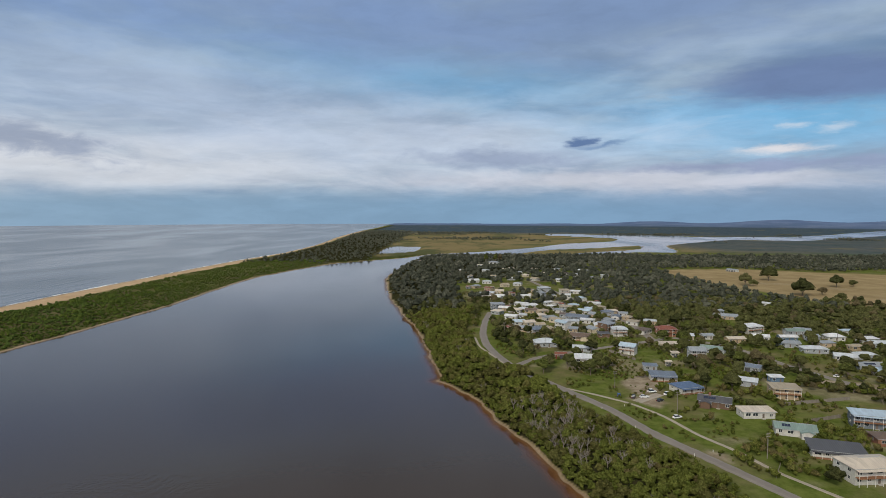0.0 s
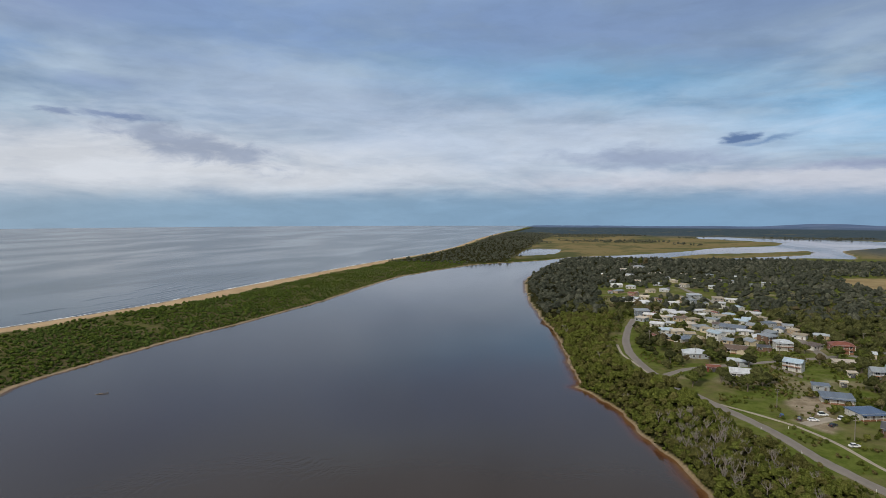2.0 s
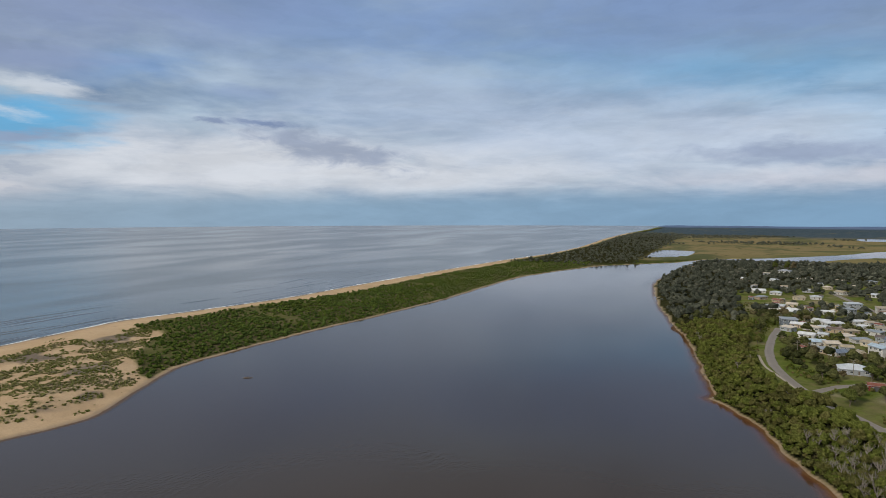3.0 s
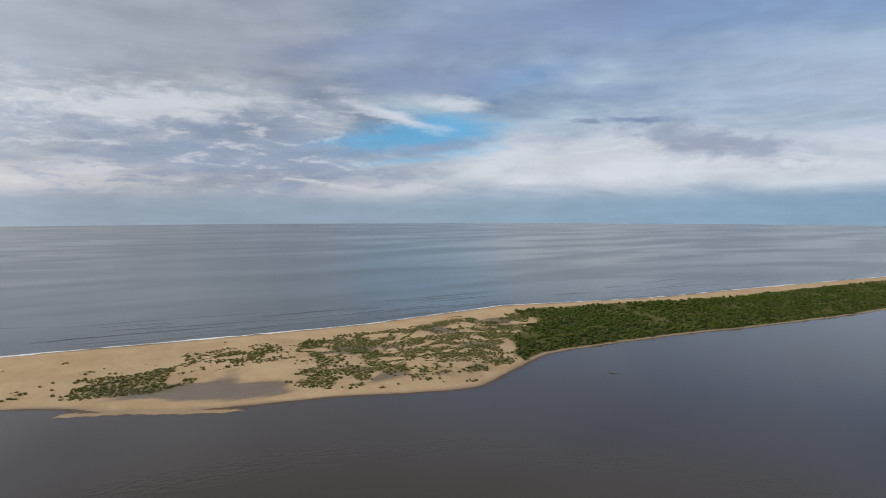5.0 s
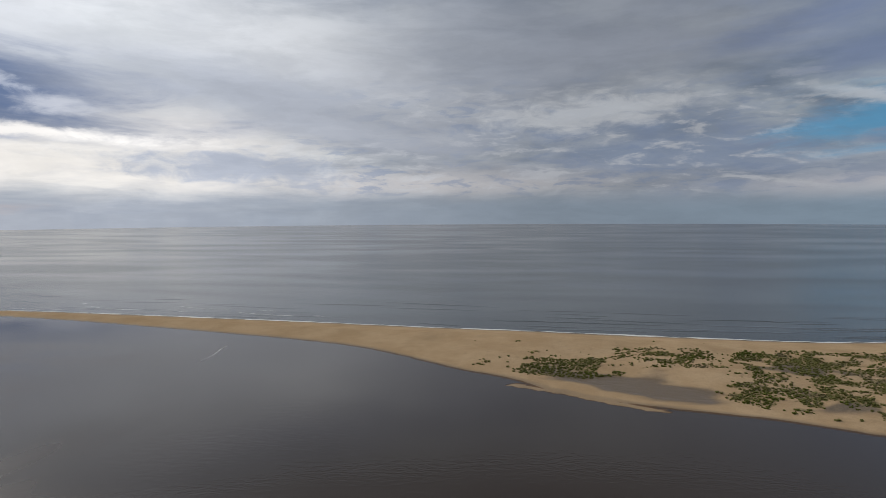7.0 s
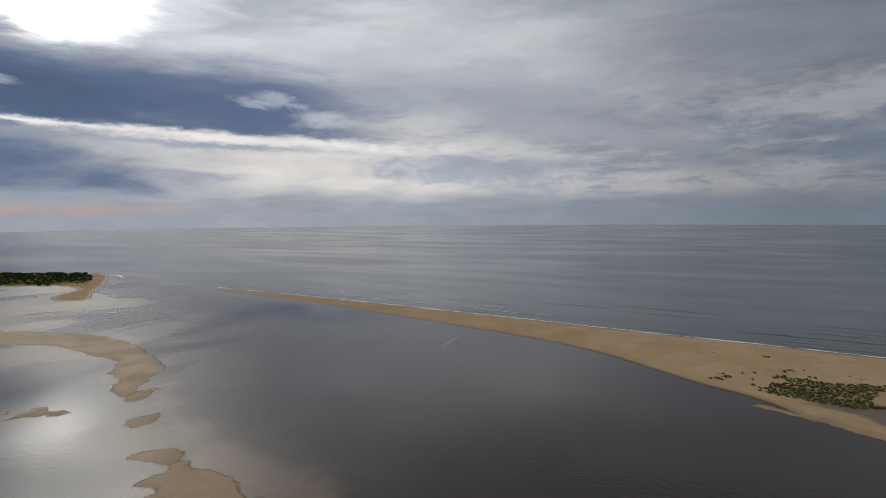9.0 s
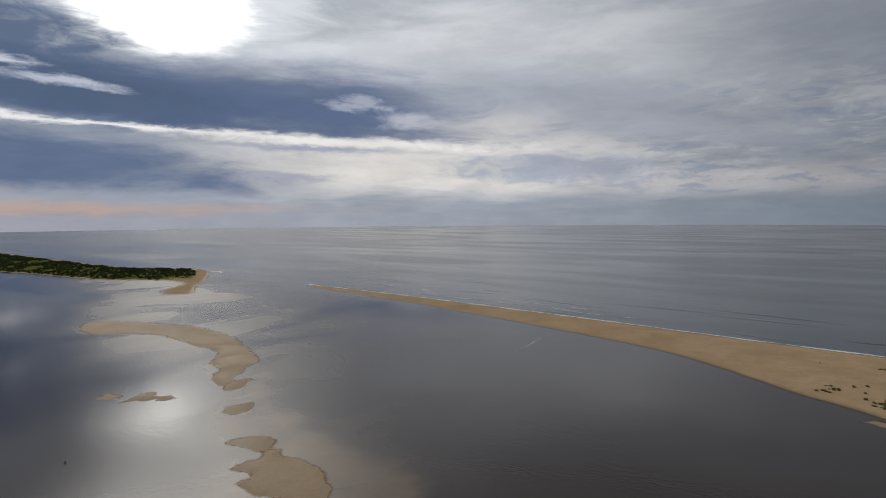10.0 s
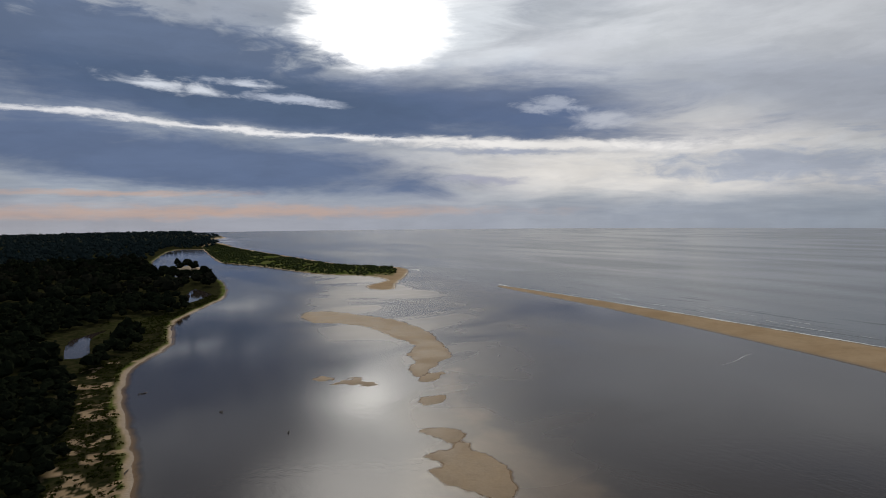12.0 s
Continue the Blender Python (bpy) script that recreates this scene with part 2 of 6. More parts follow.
def material(name):
    m = bpy.data.materials.new(name)
    m.use_nodes = True
    m.node_tree.nodes.clear()
    n = Net(m.node_tree)
    b = n.node("ShaderNodeBsdfPrincipled")
    out = n.node("ShaderNodeOutputMaterial")
    n.t.links.new(b.outputs[0], out.inputs[0])
    return m, n, b, out


def plain(name, colour, rough=0.7, metal=0.0, vary=0.12, scale=1.5, bump=0.0, spec=0.5):
    """A worn, slightly stained surface of one main colour."""
    m, n, b, _ = material(name)
    p = n.node("ShaderNodeTexCoord").outputs["Object"]
    big, small = n.noise(p, scale, 4.0), n.noise(p, scale * 9, 3.0)
    k = n.math("ADD", n.math("MULTIPLY", n.math("SUBTRACT", big, 0.5), vary * 3), n.math("MULTIPLY", n.math("SUBTRACT", small, 0.5), vary * 2))
    rnd = n.node("ShaderNodeObjectInfo").outputs["Random"]
    k = n.math("ADD", k, n.math("MULTIPLY", n.math("SUBTRACT", rnd, 0.5), vary))
    n.put(b.inputs["Base Color"], n.vec("SCALE", tuple(colour), n.math("ADD", k, 1.0)))
    b.inputs["Roughness"].default_value, b.inputs["Metallic"].default_value = rough, metal
    b.inputs["Specular IOR Level"].default_value = spec
    if bump:
        n.put(b.inputs["Normal"], n.bump(small, bump))
    return m


def ground_material():
    m, n, b, _ = material("ground")
    p = n.node("ShaderNodeNewGeometry").outputs["Position"]
    tiny, small, mid, big = n.noise(p, 1.3, 3.0), n.noise(p, 0.22, 5.0, 0.6), n.noise(p, 0.035, 5.0, 0.6), n.noise(p, 0.006, 5.0, 0.55)
    c = n.mix(n.step(small, 0.3, 0.7), (0.075, 0.105, 0.020), (0.130, 0.155, 0.038))          # lawn
    c = n.mix(n.step(mid, 0.44, 0.70, 0.0, 0.85), c, (0.175, 0.145, 0.080))
    c = n.mix(n.attr("dry"), c, n.mix(n.step(mid, 0.3, 0.7), (0.25, 0.19, 0.10), (0.33, 0.26, 0.145)))
    c = n.mix(n.attr("bare"), c, n.mix(n.step(small, 0.35, 0.65), (0.22, 0.18, 0.125), (0.33, 0.28, 0.21)))
    # brown forest floor, darkened further to hold the shade below the plants
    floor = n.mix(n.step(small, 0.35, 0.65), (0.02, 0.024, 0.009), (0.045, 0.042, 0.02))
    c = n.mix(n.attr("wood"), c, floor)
    reeds = n.mix(n.step(big, 0.36, 0.54), (0.10, 0.11, 0.055), (0.215, 0.175, 0.09))
    reeds = n.mix(n.step(mid, 0.55, 0.7), reeds, (0.075, 0.085, 0.04))
    c = n.mix(n.attr("marsh"), c, reeds)
    # far plain and ranges: distance haze painted as bluish base colours
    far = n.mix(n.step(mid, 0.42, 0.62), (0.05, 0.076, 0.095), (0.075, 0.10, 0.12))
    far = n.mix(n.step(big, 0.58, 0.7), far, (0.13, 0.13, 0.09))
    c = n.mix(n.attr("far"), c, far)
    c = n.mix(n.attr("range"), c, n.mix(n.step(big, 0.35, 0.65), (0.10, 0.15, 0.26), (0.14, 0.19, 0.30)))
    sand = n.mix(n.step(mid, 0.3, 0.7), (0.43, 0.310, 0.190), (0.51, 0.380, 0.245))
    sand = n.mix(n.math("MULTIPLY", n.step(small, 0.5, 0.75), 0.35), sand, (0.33, 0.25, 0.16))
    sand = n.mix(n.math("MULTIPLY", n.attr("tuft"), n.step(n.noise(p, 0.45, 5.0, 0.65), 0.40, 0.58, 0.15, 1.0)), sand, n.mix(n.step(mid, 0.42, 0.58), (0.125, 0.125, 0.050), (0.19, 0.165, 0.105)))
    sand = n.mix(n.math("MULTIPLY", n.attr("silt"), n.step(small, 0.2, 0.55, 0.6, 0.95)), sand, (0.165, 0.140, 0.115))
    wet = n.attr("wet")
    sand = n.mix(wet, sand, (0.17, 0.125, 0.08))
    c = n.mix(n.attr("sand"), c, sand)
    c = n.mix(n.math("MULTIPLY", n.step(tiny, 0.35, 0.7), 0.25), c, n.vec("SCALE", c, 0.6))
    n.put(b.inputs["Base Color"], c)
    n.put(b.inputs["Roughness"], n.math("SUBTRACT", 0.92, n.math("MULTIPLY", n.math("MULTIPLY", wet, n.attr("sand")), 0.62)))
    n.put(b.inputs["Specular IOR Level"], n.math("MULTIPLY", n.math("MULTIPLY", wet, n.attr("sand")), 0.5))
    n.put(b.inputs["Normal"], n.bump(n.math("ADD", small, n.math("MULTIPLY", tiny, 0.3)), 0.5))
    return m


def water_material():
    m, n, b, out = material("water")
    p = n.node("ShaderNodeNewGeometry").outputs["Position"]
    sea, shallow = n.attr("sea"), n.attr("shallow")
    slick = n.noise(n.vec("MULTIPLY", p, (0.006, 0.0022, 0.01)), 1.0, 3.0, 0.5, 0.6)
    ruffle = n.math("MULTIPLY", n.attr("ruffle"), n.step(n.noise(n.vec("MULTIPLY", p, (0.008, 0.014, 0.0)), 1.0, 2.0, 0.5, 0.8), 0.30, 0.66, 0.55, 1.0))
    river = n.mix(n.step(slick, 0.35, 0.65), (0.041, 0.032, 0.028), (0.051, 0.041, 0.036))
    streak = n.noise(n.vec("MULTIPLY", p, (0.0042, 0.0012, 0.0)), 1.0, 2.5, 0.5, 1.2)
    # paler streaks put some of the slicks' reflected sheen into the sea colour
    deep = n.mix(n.step(n.math("ADD", n.math("MULTIPLY", slick, 0.5), n.math("MULTIPLY", streak, 0.5)), 0.42, 0.60), (0.064, 0.078, 0.085), (0.080, 0.095, 0.103))
    c = n.mix(sea, river, deep)
    c = n.mix(n.math("MULTIPLY", shallow, n.attr("tannin")), c, (0.13, 0.042, 0.012))
    silt = n.noise(n.vec("MULTIPLY", p, (0.05, 0.03, 0.0)), 1.0, 5.0, 0.6, 0.5)
    c = n.mix(n.math("MULTIPLY", n.attr("sunk"), n.step(silt, 0.25, 0.7, 0.6, 1.0)), c, (0.17, 0.125, 0.085))
    n.put(b.inputs["Base Color"], c)
    b.inputs["IOR"].default_value = 1.333
    rough = n.math("ADD", n.step(slick, 0.38, 0.66, 0.06, 0.15), n.math("MULTIPLY", ruffle, 0.30))
    calm = n.step(n.math("ADD", n.math("MULTIPLY", slick, 0.4), n.math("MULTIPLY", streak, 0.6)), 0.40, 0.62, 0.23, 0.17)
    n.put(b.inputs["Roughness"], n.math("ADD", n.math("MULTIPLY", rough, n.math("SUBTRACT", 1.0, sea)), n.math("MULTIPLY", sea, calm)))
    swell = n.noise(n.vec("MULTIPLY", p, (0.075, 0.016, 0.0)), 1.0, 3.0, 0.5, 0.4)
    chop = n.noise(n.vec("MULTIPLY", p, (0.42, 0.20, 0.0)), 1.0, 3.0, 0.55)
    ripple = n.noise(n.vec("MULTIPLY", p, (1.3, 0.8, 0.0)), 1.0, 2.0)
    swell, chop, ripple = (n.math("SUBTRACT", v, 0.5) for v in (swell, chop, ripple))
    gust = n.step(n.noise(n.vec("MULTIPLY", p, (0.02, 0.008, 0.0)), 1.0, 4.0), 0.15, 0.85)
    h = n.math("MULTIPLY", n.math("MULTIPLY", swell, sea), n.math("ADD", 0.015, n.math("MULTIPLY", n.attr("surf"), 0.35)))
    h = n.math("ADD", h, n.math("MULTIPLY", chop, n.math("ADD", n.math("MULTIPLY", sea, n.math("MULTIPLY", n.attr("surf"), 0.02)), n.math("MULTIPLY", n.math("MULTIPLY", gust, 0.10), n.math("SUBTRACT", 1.0, sea)))))
    h = n.math("ADD", h, n.math("MULTIPLY", n.math("MULTIPLY", ripple, n.math("SUBTRACT", 1.0, sea)), n.math("ADD", 0.007, n.math("MULTIPLY", gust, 0.018))))
    n.put(b.inputs["Normal"], n.bump(n.math("MULTIPLY", h, n.attr("lively")), 1.0))
    clear = n.node("ShaderNodeBsdfTransparent")
    n.put(clear.inputs[0], (0.85, 0.74, 0.60, 1))
    both = n.node("ShaderNodeMixShader")
    n.put(both.inputs[0], n.math("MULTIPLY", n.step(shallow, 0.35, 1.0), 0.75))
    n.t.links.new(b.outputs[0], both.inputs[1])
    n.t.links.new(clear.outputs[0], both.inputs[2])
    n.t.links.new(both.outputs[0], out.inputs[0])
    return m


def leaf_material(name, dark, light, dead=(0.13, 0.11, 0.085), dead_at=0.84, thin=0.3, lively=0.0):
    """Leaves: every clump differs a little, every tree more."""
    m, n, b, out = material(name)
    tint = n.attr("tint")
    isle = n.node("ShaderNodeNewGeometry").outputs["Random Per Island"]
    rnd = n.node("ShaderNodeObjectInfo").outputs["Random"]
    t = n.math("FRACT", n.math("ADD", tint, rnd))
    c = n.mix(n.math("ADD", n.math("MULTIPLY", isle, 0.45), n.math("MULTIPLY", t, 0.55)), dark, light)
    c = n.mix(n.math("MULTIPLY", n.step(t, dead_at, dead_at + 0.1), 0.7), c, dead)
    fresh = n.math("MULTIPLY", n.step(t, 0.22, 0.34), n.step(t, 0.58, 0.46))       # some plants are a fresher green
    c = n.mix(n.math("MULTIPLY", fresh, lively), c, n.mix(isle, (0.07, 0.11, 0.018), (0.21, 0.255, 0.045)))
    # dark specks in the colour stand for shaded gaps between leaves; also drives bump
    speck = n.noise(n.node("ShaderNodeNewGeometry").outputs["Position"], 3.2, 3.0, 0.7)
    c = n.vec("SCALE", c, n.step(speck, 0.36, 0.62, 0.45, 1.25))
    n.put(b.inputs["Base Color"], c)
    b.inputs["Roughness"].default_value = 0.6
    b.inputs["Specular IOR Level"].default_value = 0.0
    n.put(b.inputs["Normal"], n.bump(speck, 0.35))
    if thin:                                   # light that comes through the leaves
        glow = n.node("ShaderNodeBsdfTranslucent")
        n.put(glow.inputs[0], c)
        both = n.node("ShaderNodeMixShader")
        both.inputs[0].default_value = thin
        n.t.links.new(b.outputs[0], both.inputs[1])
        n.t.links.new(glow.outputs[0], both.inputs[2])
        n.t.links.new(both.outputs[0], out.inputs[0])
    return m


GROUND, WATER = ground_material(), water_material()
LEAF = leaf_material("leaf", (0.060, 0.066, 0.022), (0.245, 0.232, 0.076), (0.20, 0.17, 0.125), 0.80, 0.3, 0.55)
LEAF_TOWN = leaf_material("leaf_town", (0.028, 0.036, 0.016), (0.165, 0.172, 0.065), (0.16, 0.12, 0.08), 0.90, 0.3, 0.4)
# distant trees: the air's haze is mixed into the leaf colour
LEAF_HAZY = leaf_material("leaf_hazy", (0.048, 0.058, 0.044), (0.180, 0.188, 0.140), (0.15, 0.14, 0.115), 0.95)
# woods seen against the light: that shade is put into the near-black colour
LEAF_BACKLIT = leaf_material("leaf_backlit", (0.010, 0.013, 0.008), (0.022, 0.028, 0.015), (0.024, 0.022, 0.016), 0.84, 0.0)
# farthest south woods: dark leaves with haze painted in as blue
LEAF_HAZE_BLUE = leaf_material("leaf_haze_blue", (0.016, 0.026, 0.028), (0.034, 0.050, 0.050), (0.03, 0.04, 0.04), 0.9, 0.0)
LEAF_SCRUB = leaf_material("leaf_scrub", (0.038, 0.074, 0.017), (0.150, 0.205, 0.052), (0.14, 0.125, 0.06), 0.88, 0.3, 0.5)
LEAF_TUFT = leaf_material("leaf_tuft", (0.115, 0.128, 0.042), (0.31, 0.305, 0.115), (0.28, 0.235, 0.15), 0.80, 0.3, 0.5)
LEAF_FRINGE = leaf_material("leaf_fringe", (0.060, 0.080, 0.018), (0.205, 0.225, 0.052), (0.16, 0.12, 0.065), 0.84, 0.3, 0.5)
LEAF_CAPE = leaf_material("leaf_cape", (0.028, 0.044, 0.016), (0.115, 0.135, 0.055))
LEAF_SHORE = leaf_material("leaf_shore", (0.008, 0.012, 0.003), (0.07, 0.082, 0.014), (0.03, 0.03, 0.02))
DEADWOOD = plain("deadwood", (0.22, 0.195, 0.17), 0.85, vary=0.2, scale=3)
BARK = plain("bark", (0.16, 0.13, 0.10), 0.9, vary=0.3, scale=3)
FOAM = plain("foam", (0.8, 0.82, 0.83), 0.6, vary=0.1, scale=0.5)


def metal_roof(name, colour):
    """Ribbed painted steel sheet, faded in streaks."""
    m, n, b, _ = material(name)
    p = n.node("ShaderNodeTexCoord").outputs["Object"]
    x = n.sep(p)[0]
    rib = n.math("SINE", n.math("MULTIPLY", x, 8.3))
    stain = n.noise(n.vec("MULTIPLY", p, (0.9, 0.15, 0.15)), 1.0, 5.0, 0.6)
    spots = n.noise(p, 4.0, 3.0)
    rnd = n.node("ShaderNodeObjectInfo").outputs["Random"]
    k = n.math("ADD", n.math("MULTIPLY", n.step(stain, 0.3, 0.7), 0.28), n.math("MULTIPLY", spots, 0.16))
    k = n.math("ADD", k, n.math("ADD", 0.72, n.math("MULTIPLY", rnd, 0.12)))
    n.put(b.inputs["Base Color"], n.vec("SCALE", tuple(colour), k))
    b.inputs["Roughness"].default_value, b.inputs["Specular IOR Level"].default_value = 0.5, 0.4
    n.put(b.inputs["Normal"], n.bump(rib, 0.03))
    return m


def board_wall(name, colour, pitch=6.0):
    """Weatherboards or brick courses: level joints, each course a little different."""
    m, n, b, _ = material(name)
    p = n.node("ShaderNodeTexCoord").outputs["Object"]
    z = n.sep(p)[2]
    saw = n.math("FRACT", n.math("MULTIPLY", z, pitch))
    dirt = n.noise(p, 0.9, 5.0, 0.6)
    k = n.math("ADD", 0.78, n.math("MULTIPLY", n.step(dirt, 0.25, 0.7), 0.25))
    k = n.math("MULTIPLY", k, n.step(saw, 0.0, 0.16, 0.78, 1.0))
    n.put(b.inputs["Base Color"], n.vec("SCALE", tuple(colour), k))
    b.inputs["Roughness"].default_value = 0.75
    n.put(b.inputs["Normal"], n.bump(saw, 0.02))
    return m


def road_material(name, colour, gravel=0.0):
    m, n, b, _ = material(name)
    p = n.node("ShaderNodeNewGeometry").outputs["Position"]
    big, small, grain = n.noise(p, 0.12, 4.0), n.noise(p, 0.9, 5.0), n.noise(p, 7.0, 3.0)
    side = n.attr("side")
    k = n.math("ADD", n.math("ADD", 0.55, n.math("MULTIPLY", big, 0.4)), n.math("MULTIPLY", small, 0.4))
    k = n.math("ADD", k, n.math("MULTIPLY", grain, 0.15))
    c = n.vec("SCALE", tuple(colour), k)
    worn = n.math("MULTIPLY", n.step(n.math("ADD", side, n.math("MULTIPLY", small, 0.35)), 0.95, 1.2), 0.8)
    c = n.mix(worn, c, (0.20, 0.17, 0.12))
    tread = n.step(n.math("ABSOLUTE", n.math("SUBTRACT", side, 0.5)), 0.22, 0.05, 0.0, 0.3)
    c = n.mix(tread, c, n.vec("SCALE", c, 1.35))
    n.put(b.inputs["Base Color"], c)
    b.inputs["Roughness"].default_value = 0.85
    n.put(b.inputs["Normal"], n.bump(grain, 0.02 + gravel))
    return m


ROOFS = dict(white=metal_roof("roof_white", (0.58, 0.60, 0.62)), pale=metal_roof("roof_pale", (0.44, 0.48, 0.52)), grey=metal_roof("roof_grey", (0.24, 0.27, 0.30)), dark=metal_roof("roof_dark", (0.07, 0.072, 0.08)),
             blue=metal_roof("roof_blue", (0.075, 0.12, 0.21)), slate=metal_roof("roof_slate", (0.13, 0.165, 0.22)), sky=metal_roof("roof_sky", (0.36, 0.46, 0.55)), green=metal_roof("roof_green", (0.18, 0.25, 0.23)),
             cream=metal_roof("roof_cream", (0.52, 0.46, 0.38)), tan=metal_roof("roof_tan", (0.33, 0.28, 0.2)), red=metal_roof("roof_red", (0.21, 0.07, 0.045)), brown=metal_roof("roof_brown", (0.12, 0.085, 0.065)))
WALLS = dict(white=board_wall("wall_white", (0.54, 0.54, 0.52)), cream=board_wall("wall_cream", (0.55, 0.48, 0.36)), grey=board_wall("wall_grey", (0.32, 0.35, 0.38)), blue=board_wall("wall_blue", (0.10, 0.17, 0.27)),
             brick=board_wall("wall_brick", (0.26, 0.12, 0.075), 11.0), brown=board_wall("wall_brown", (0.14, 0.085, 0.055)), tan=board_wall("wall_tan", (0.42, 0.33, 0.22)), slate=board_wall("wall_slate", (0.16, 0.19, 0.23)),
             red=board_wall("wall_red", (0.24, 0.05, 0.04)))
TRIM = plain("trim_white", (0.72, 0.72, 0.70), 0.5, vary=0.06)
GUTTER = plain("gutter", (0.35, 0.37, 0.38), 0.4, vary=0.08)
PANE, _n, _b, _ = material("pane")
_b.inputs["Base Color"].default_value, _b.inputs["Roughness"].default_value = (0.03, 0.04, 0.05, 1), 0.06
DOOR = plain("door_paint", (0.13, 0.10, 0.08), 0.5)
TIMBER = plain("timber", (0.27, 0.13, 0.065), 0.7, vary=0.25, scale=2)
POST_WOOD = plain("weathered_wood", (0.20, 0.18, 0.155), 0.85, vary=0.25, scale=3)
ASPHALT = road_material("asphalt", (0.185, 0.165, 0.148))
GRAVEL = road_material("gravel", (0.30, 0.265, 0.215), 0.03)
CONCRETE = plain("concrete", (0.42, 0.40, 0.37), 0.85, vary=0.15)
RUBBER = plain("rubber", (0.02, 0.02, 0.02), 0.8)
CHROME = plain("rim_metal", (0.5, 0.5, 0.52), 0.3, 0.9)
PAINTS = dict(white=plain("car_white", (0.75, 0.76, 0.77), 0.25, vary=0.03), dark=plain("car_dark", (0.03, 0.032, 0.04), 0.25, vary=0.03), silver=plain("car_silver", (0.45, 0.46, 0.48), 0.3, 0.4, 0.03),
              blue=plain("car_blue", (0.05, 0.12, 0.3), 0.25, vary=0.03))
LAMP_GLASS = plain("lamp_glass", (0.6, 0.6, 0.58), 0.15)
LAMP_RED = plain("lamp_red", (0.35, 0.02, 0.015), 0.2)
CERAMIC = plain("ceramic", (0.5, 0.48, 0.44), 0.3)
SOLAR = plain("solar_panel", (0.02, 0.03, 0.06), 0.15, vary=0.05)

# ================================================================ the lie of the land
def spline(points, closed=True, step=6.0, near=1500):
    """A smooth line through a few corners."""
    p = np.array(points, float)
    n = len(p)
    out = []
    for i in range(n if closed else n - 1):
        a, b, c, d = (p[(i + k) % n] if closed else p[min(max(i + k, 0), n - 1)] for k in (-1, 0, 1, 2))
        long = np.linalg.norm(c - b)
        r = max(1.0, np.linalg.norm(b) / near)
        k = int(min(max(long / (step * r), 1), 12))
        for u in np.arange(k) / k:
            cr = 0.5 * ((2 * b) + (c - a) * u + (2 * a - 5 * b + 4 * c - d) * u ** 2 + (3 * b - a - 3 * c + d) * u ** 3)
            ln = b + (c - b) * u
            out.append(0.6 * cr + 0.4 * ln)
    if not closed:
        out.append(p[-1])
    return np.array(out)


def away(px, py, line, closed=True, reach=90.0):
    """Signed distance of many places from a closed line, positive inside; unsigned for an open one. Past reach it only says "far"."""
    px, py = np.asarray(px, float), np.asarray(py, float)
    lo, hi = line.min(0) - reach, line.max(0) + reach
    close = (px > lo[0]) & (px < hi[0]) & (py > lo[1]) & (py < hi[1])
    if not close.all():
        out = np.full(px.shape, -reach if closed else reach)
        if close.any():
            out[close] = away(px[close], py[close], line, closed, 1e9)
        return out
    best = np.full(px.shape, 1e18)
    inside = np.zeros(px.shape, bool)
    n = len(line)
    for i in range(n if closed else n - 1):
        (ax, ay), (bx, by) = line[i], line[(i + 1) % n]
        dx, dy = bx - ax, by - ay
        q = max(dx * dx + dy * dy, 1e-9)
        u = np.clip(((px - ax) * dx + (py - ay) * dy) / q, 0, 1)
        best = np.minimum(best, (px - ax - u * dx) ** 2 + (py - ay - u * dy) ** 2)
        if closed and ay != by:
            hit = ((ay > py) != (by > py)) & (px < (bx - ax) * (py - ay) / (by - ay) + ax)
            inside ^= hit
    d = np.sqrt(best)
    return np.where(inside, d, -d) if closed else d


def ramp_up(v, a, b):
    u = np.clip((v - a) / (b - a), 0, 1)
    return u * u * (3 - 2 * u)


_rs = np.random.RandomState(4)
_lat = _rs.rand(256, 256)


def fuzz(x, y, size, octaves=3):
    """Smooth value noise, 0 to 1, for many places at once."""
    total, amp, norm = 0.0, 1.0, 0.0
    for o in range(octaves):
        u, v = np.asarray(x) / size + 17.3 * o, np.asarray(y) / size - 9.1 * o
        i, j = np.floor(u).astype(int), np.floor(v).astype(int)
        fu, fv = u - i, v - j
        fu, fv = fu * fu * (3 - 2 * fu), fv * fv * (3 - 2 * fv)
        g = lambda a, b: _lat[a % 256, b % 256]
        total = total + amp * ((g(i, j) * (1 - fu) + g(i + 1, j) * fu) * (1 - fv) + (g(i, j + 1) * (1 - fu) + g(i + 1, j + 1) * fu) * fv)
        norm += amp
        amp *= 0.5
        size *= 0.47
    return total / norm


MAIN = spline([(64, 100), (49, 202), (39, 243), (29, 268), (20, 308), (6, 334), (-5, 346), (-1, 355), (-6, 385), (-14, 444), (-24, 509), (-37, 565),
               (-63, 698), (-81, 839), (-84, 936), (-67, 1105), (-29, 1270), (60, 1290), (140, 1270), (271, 1318), (470, 1469), (582, 1471), (665, 1767),
               (889, 2006), (1066, 2150), (1210, 2060), (1600, 2300), (4200, 4200), (6500, 0), (4000, -5000), (0, -6500), (-834, -5200), (-700, -3900), (-764, -3413),
               (-601, -3014), (-540, -2500), (-430, -2120), (-292, -2060), (-165, -1475), (-160, -1135), (-213, -1089), (-212, -977), (-190, -859), (-169, -781)]
              + [(-153, -750), (-90, -628), (-70, -516), (-35, -444), (-25, -381), (-24, -336), (-22, -285), (-17, -237), (0, -150), (42, -60), (66, 30)])
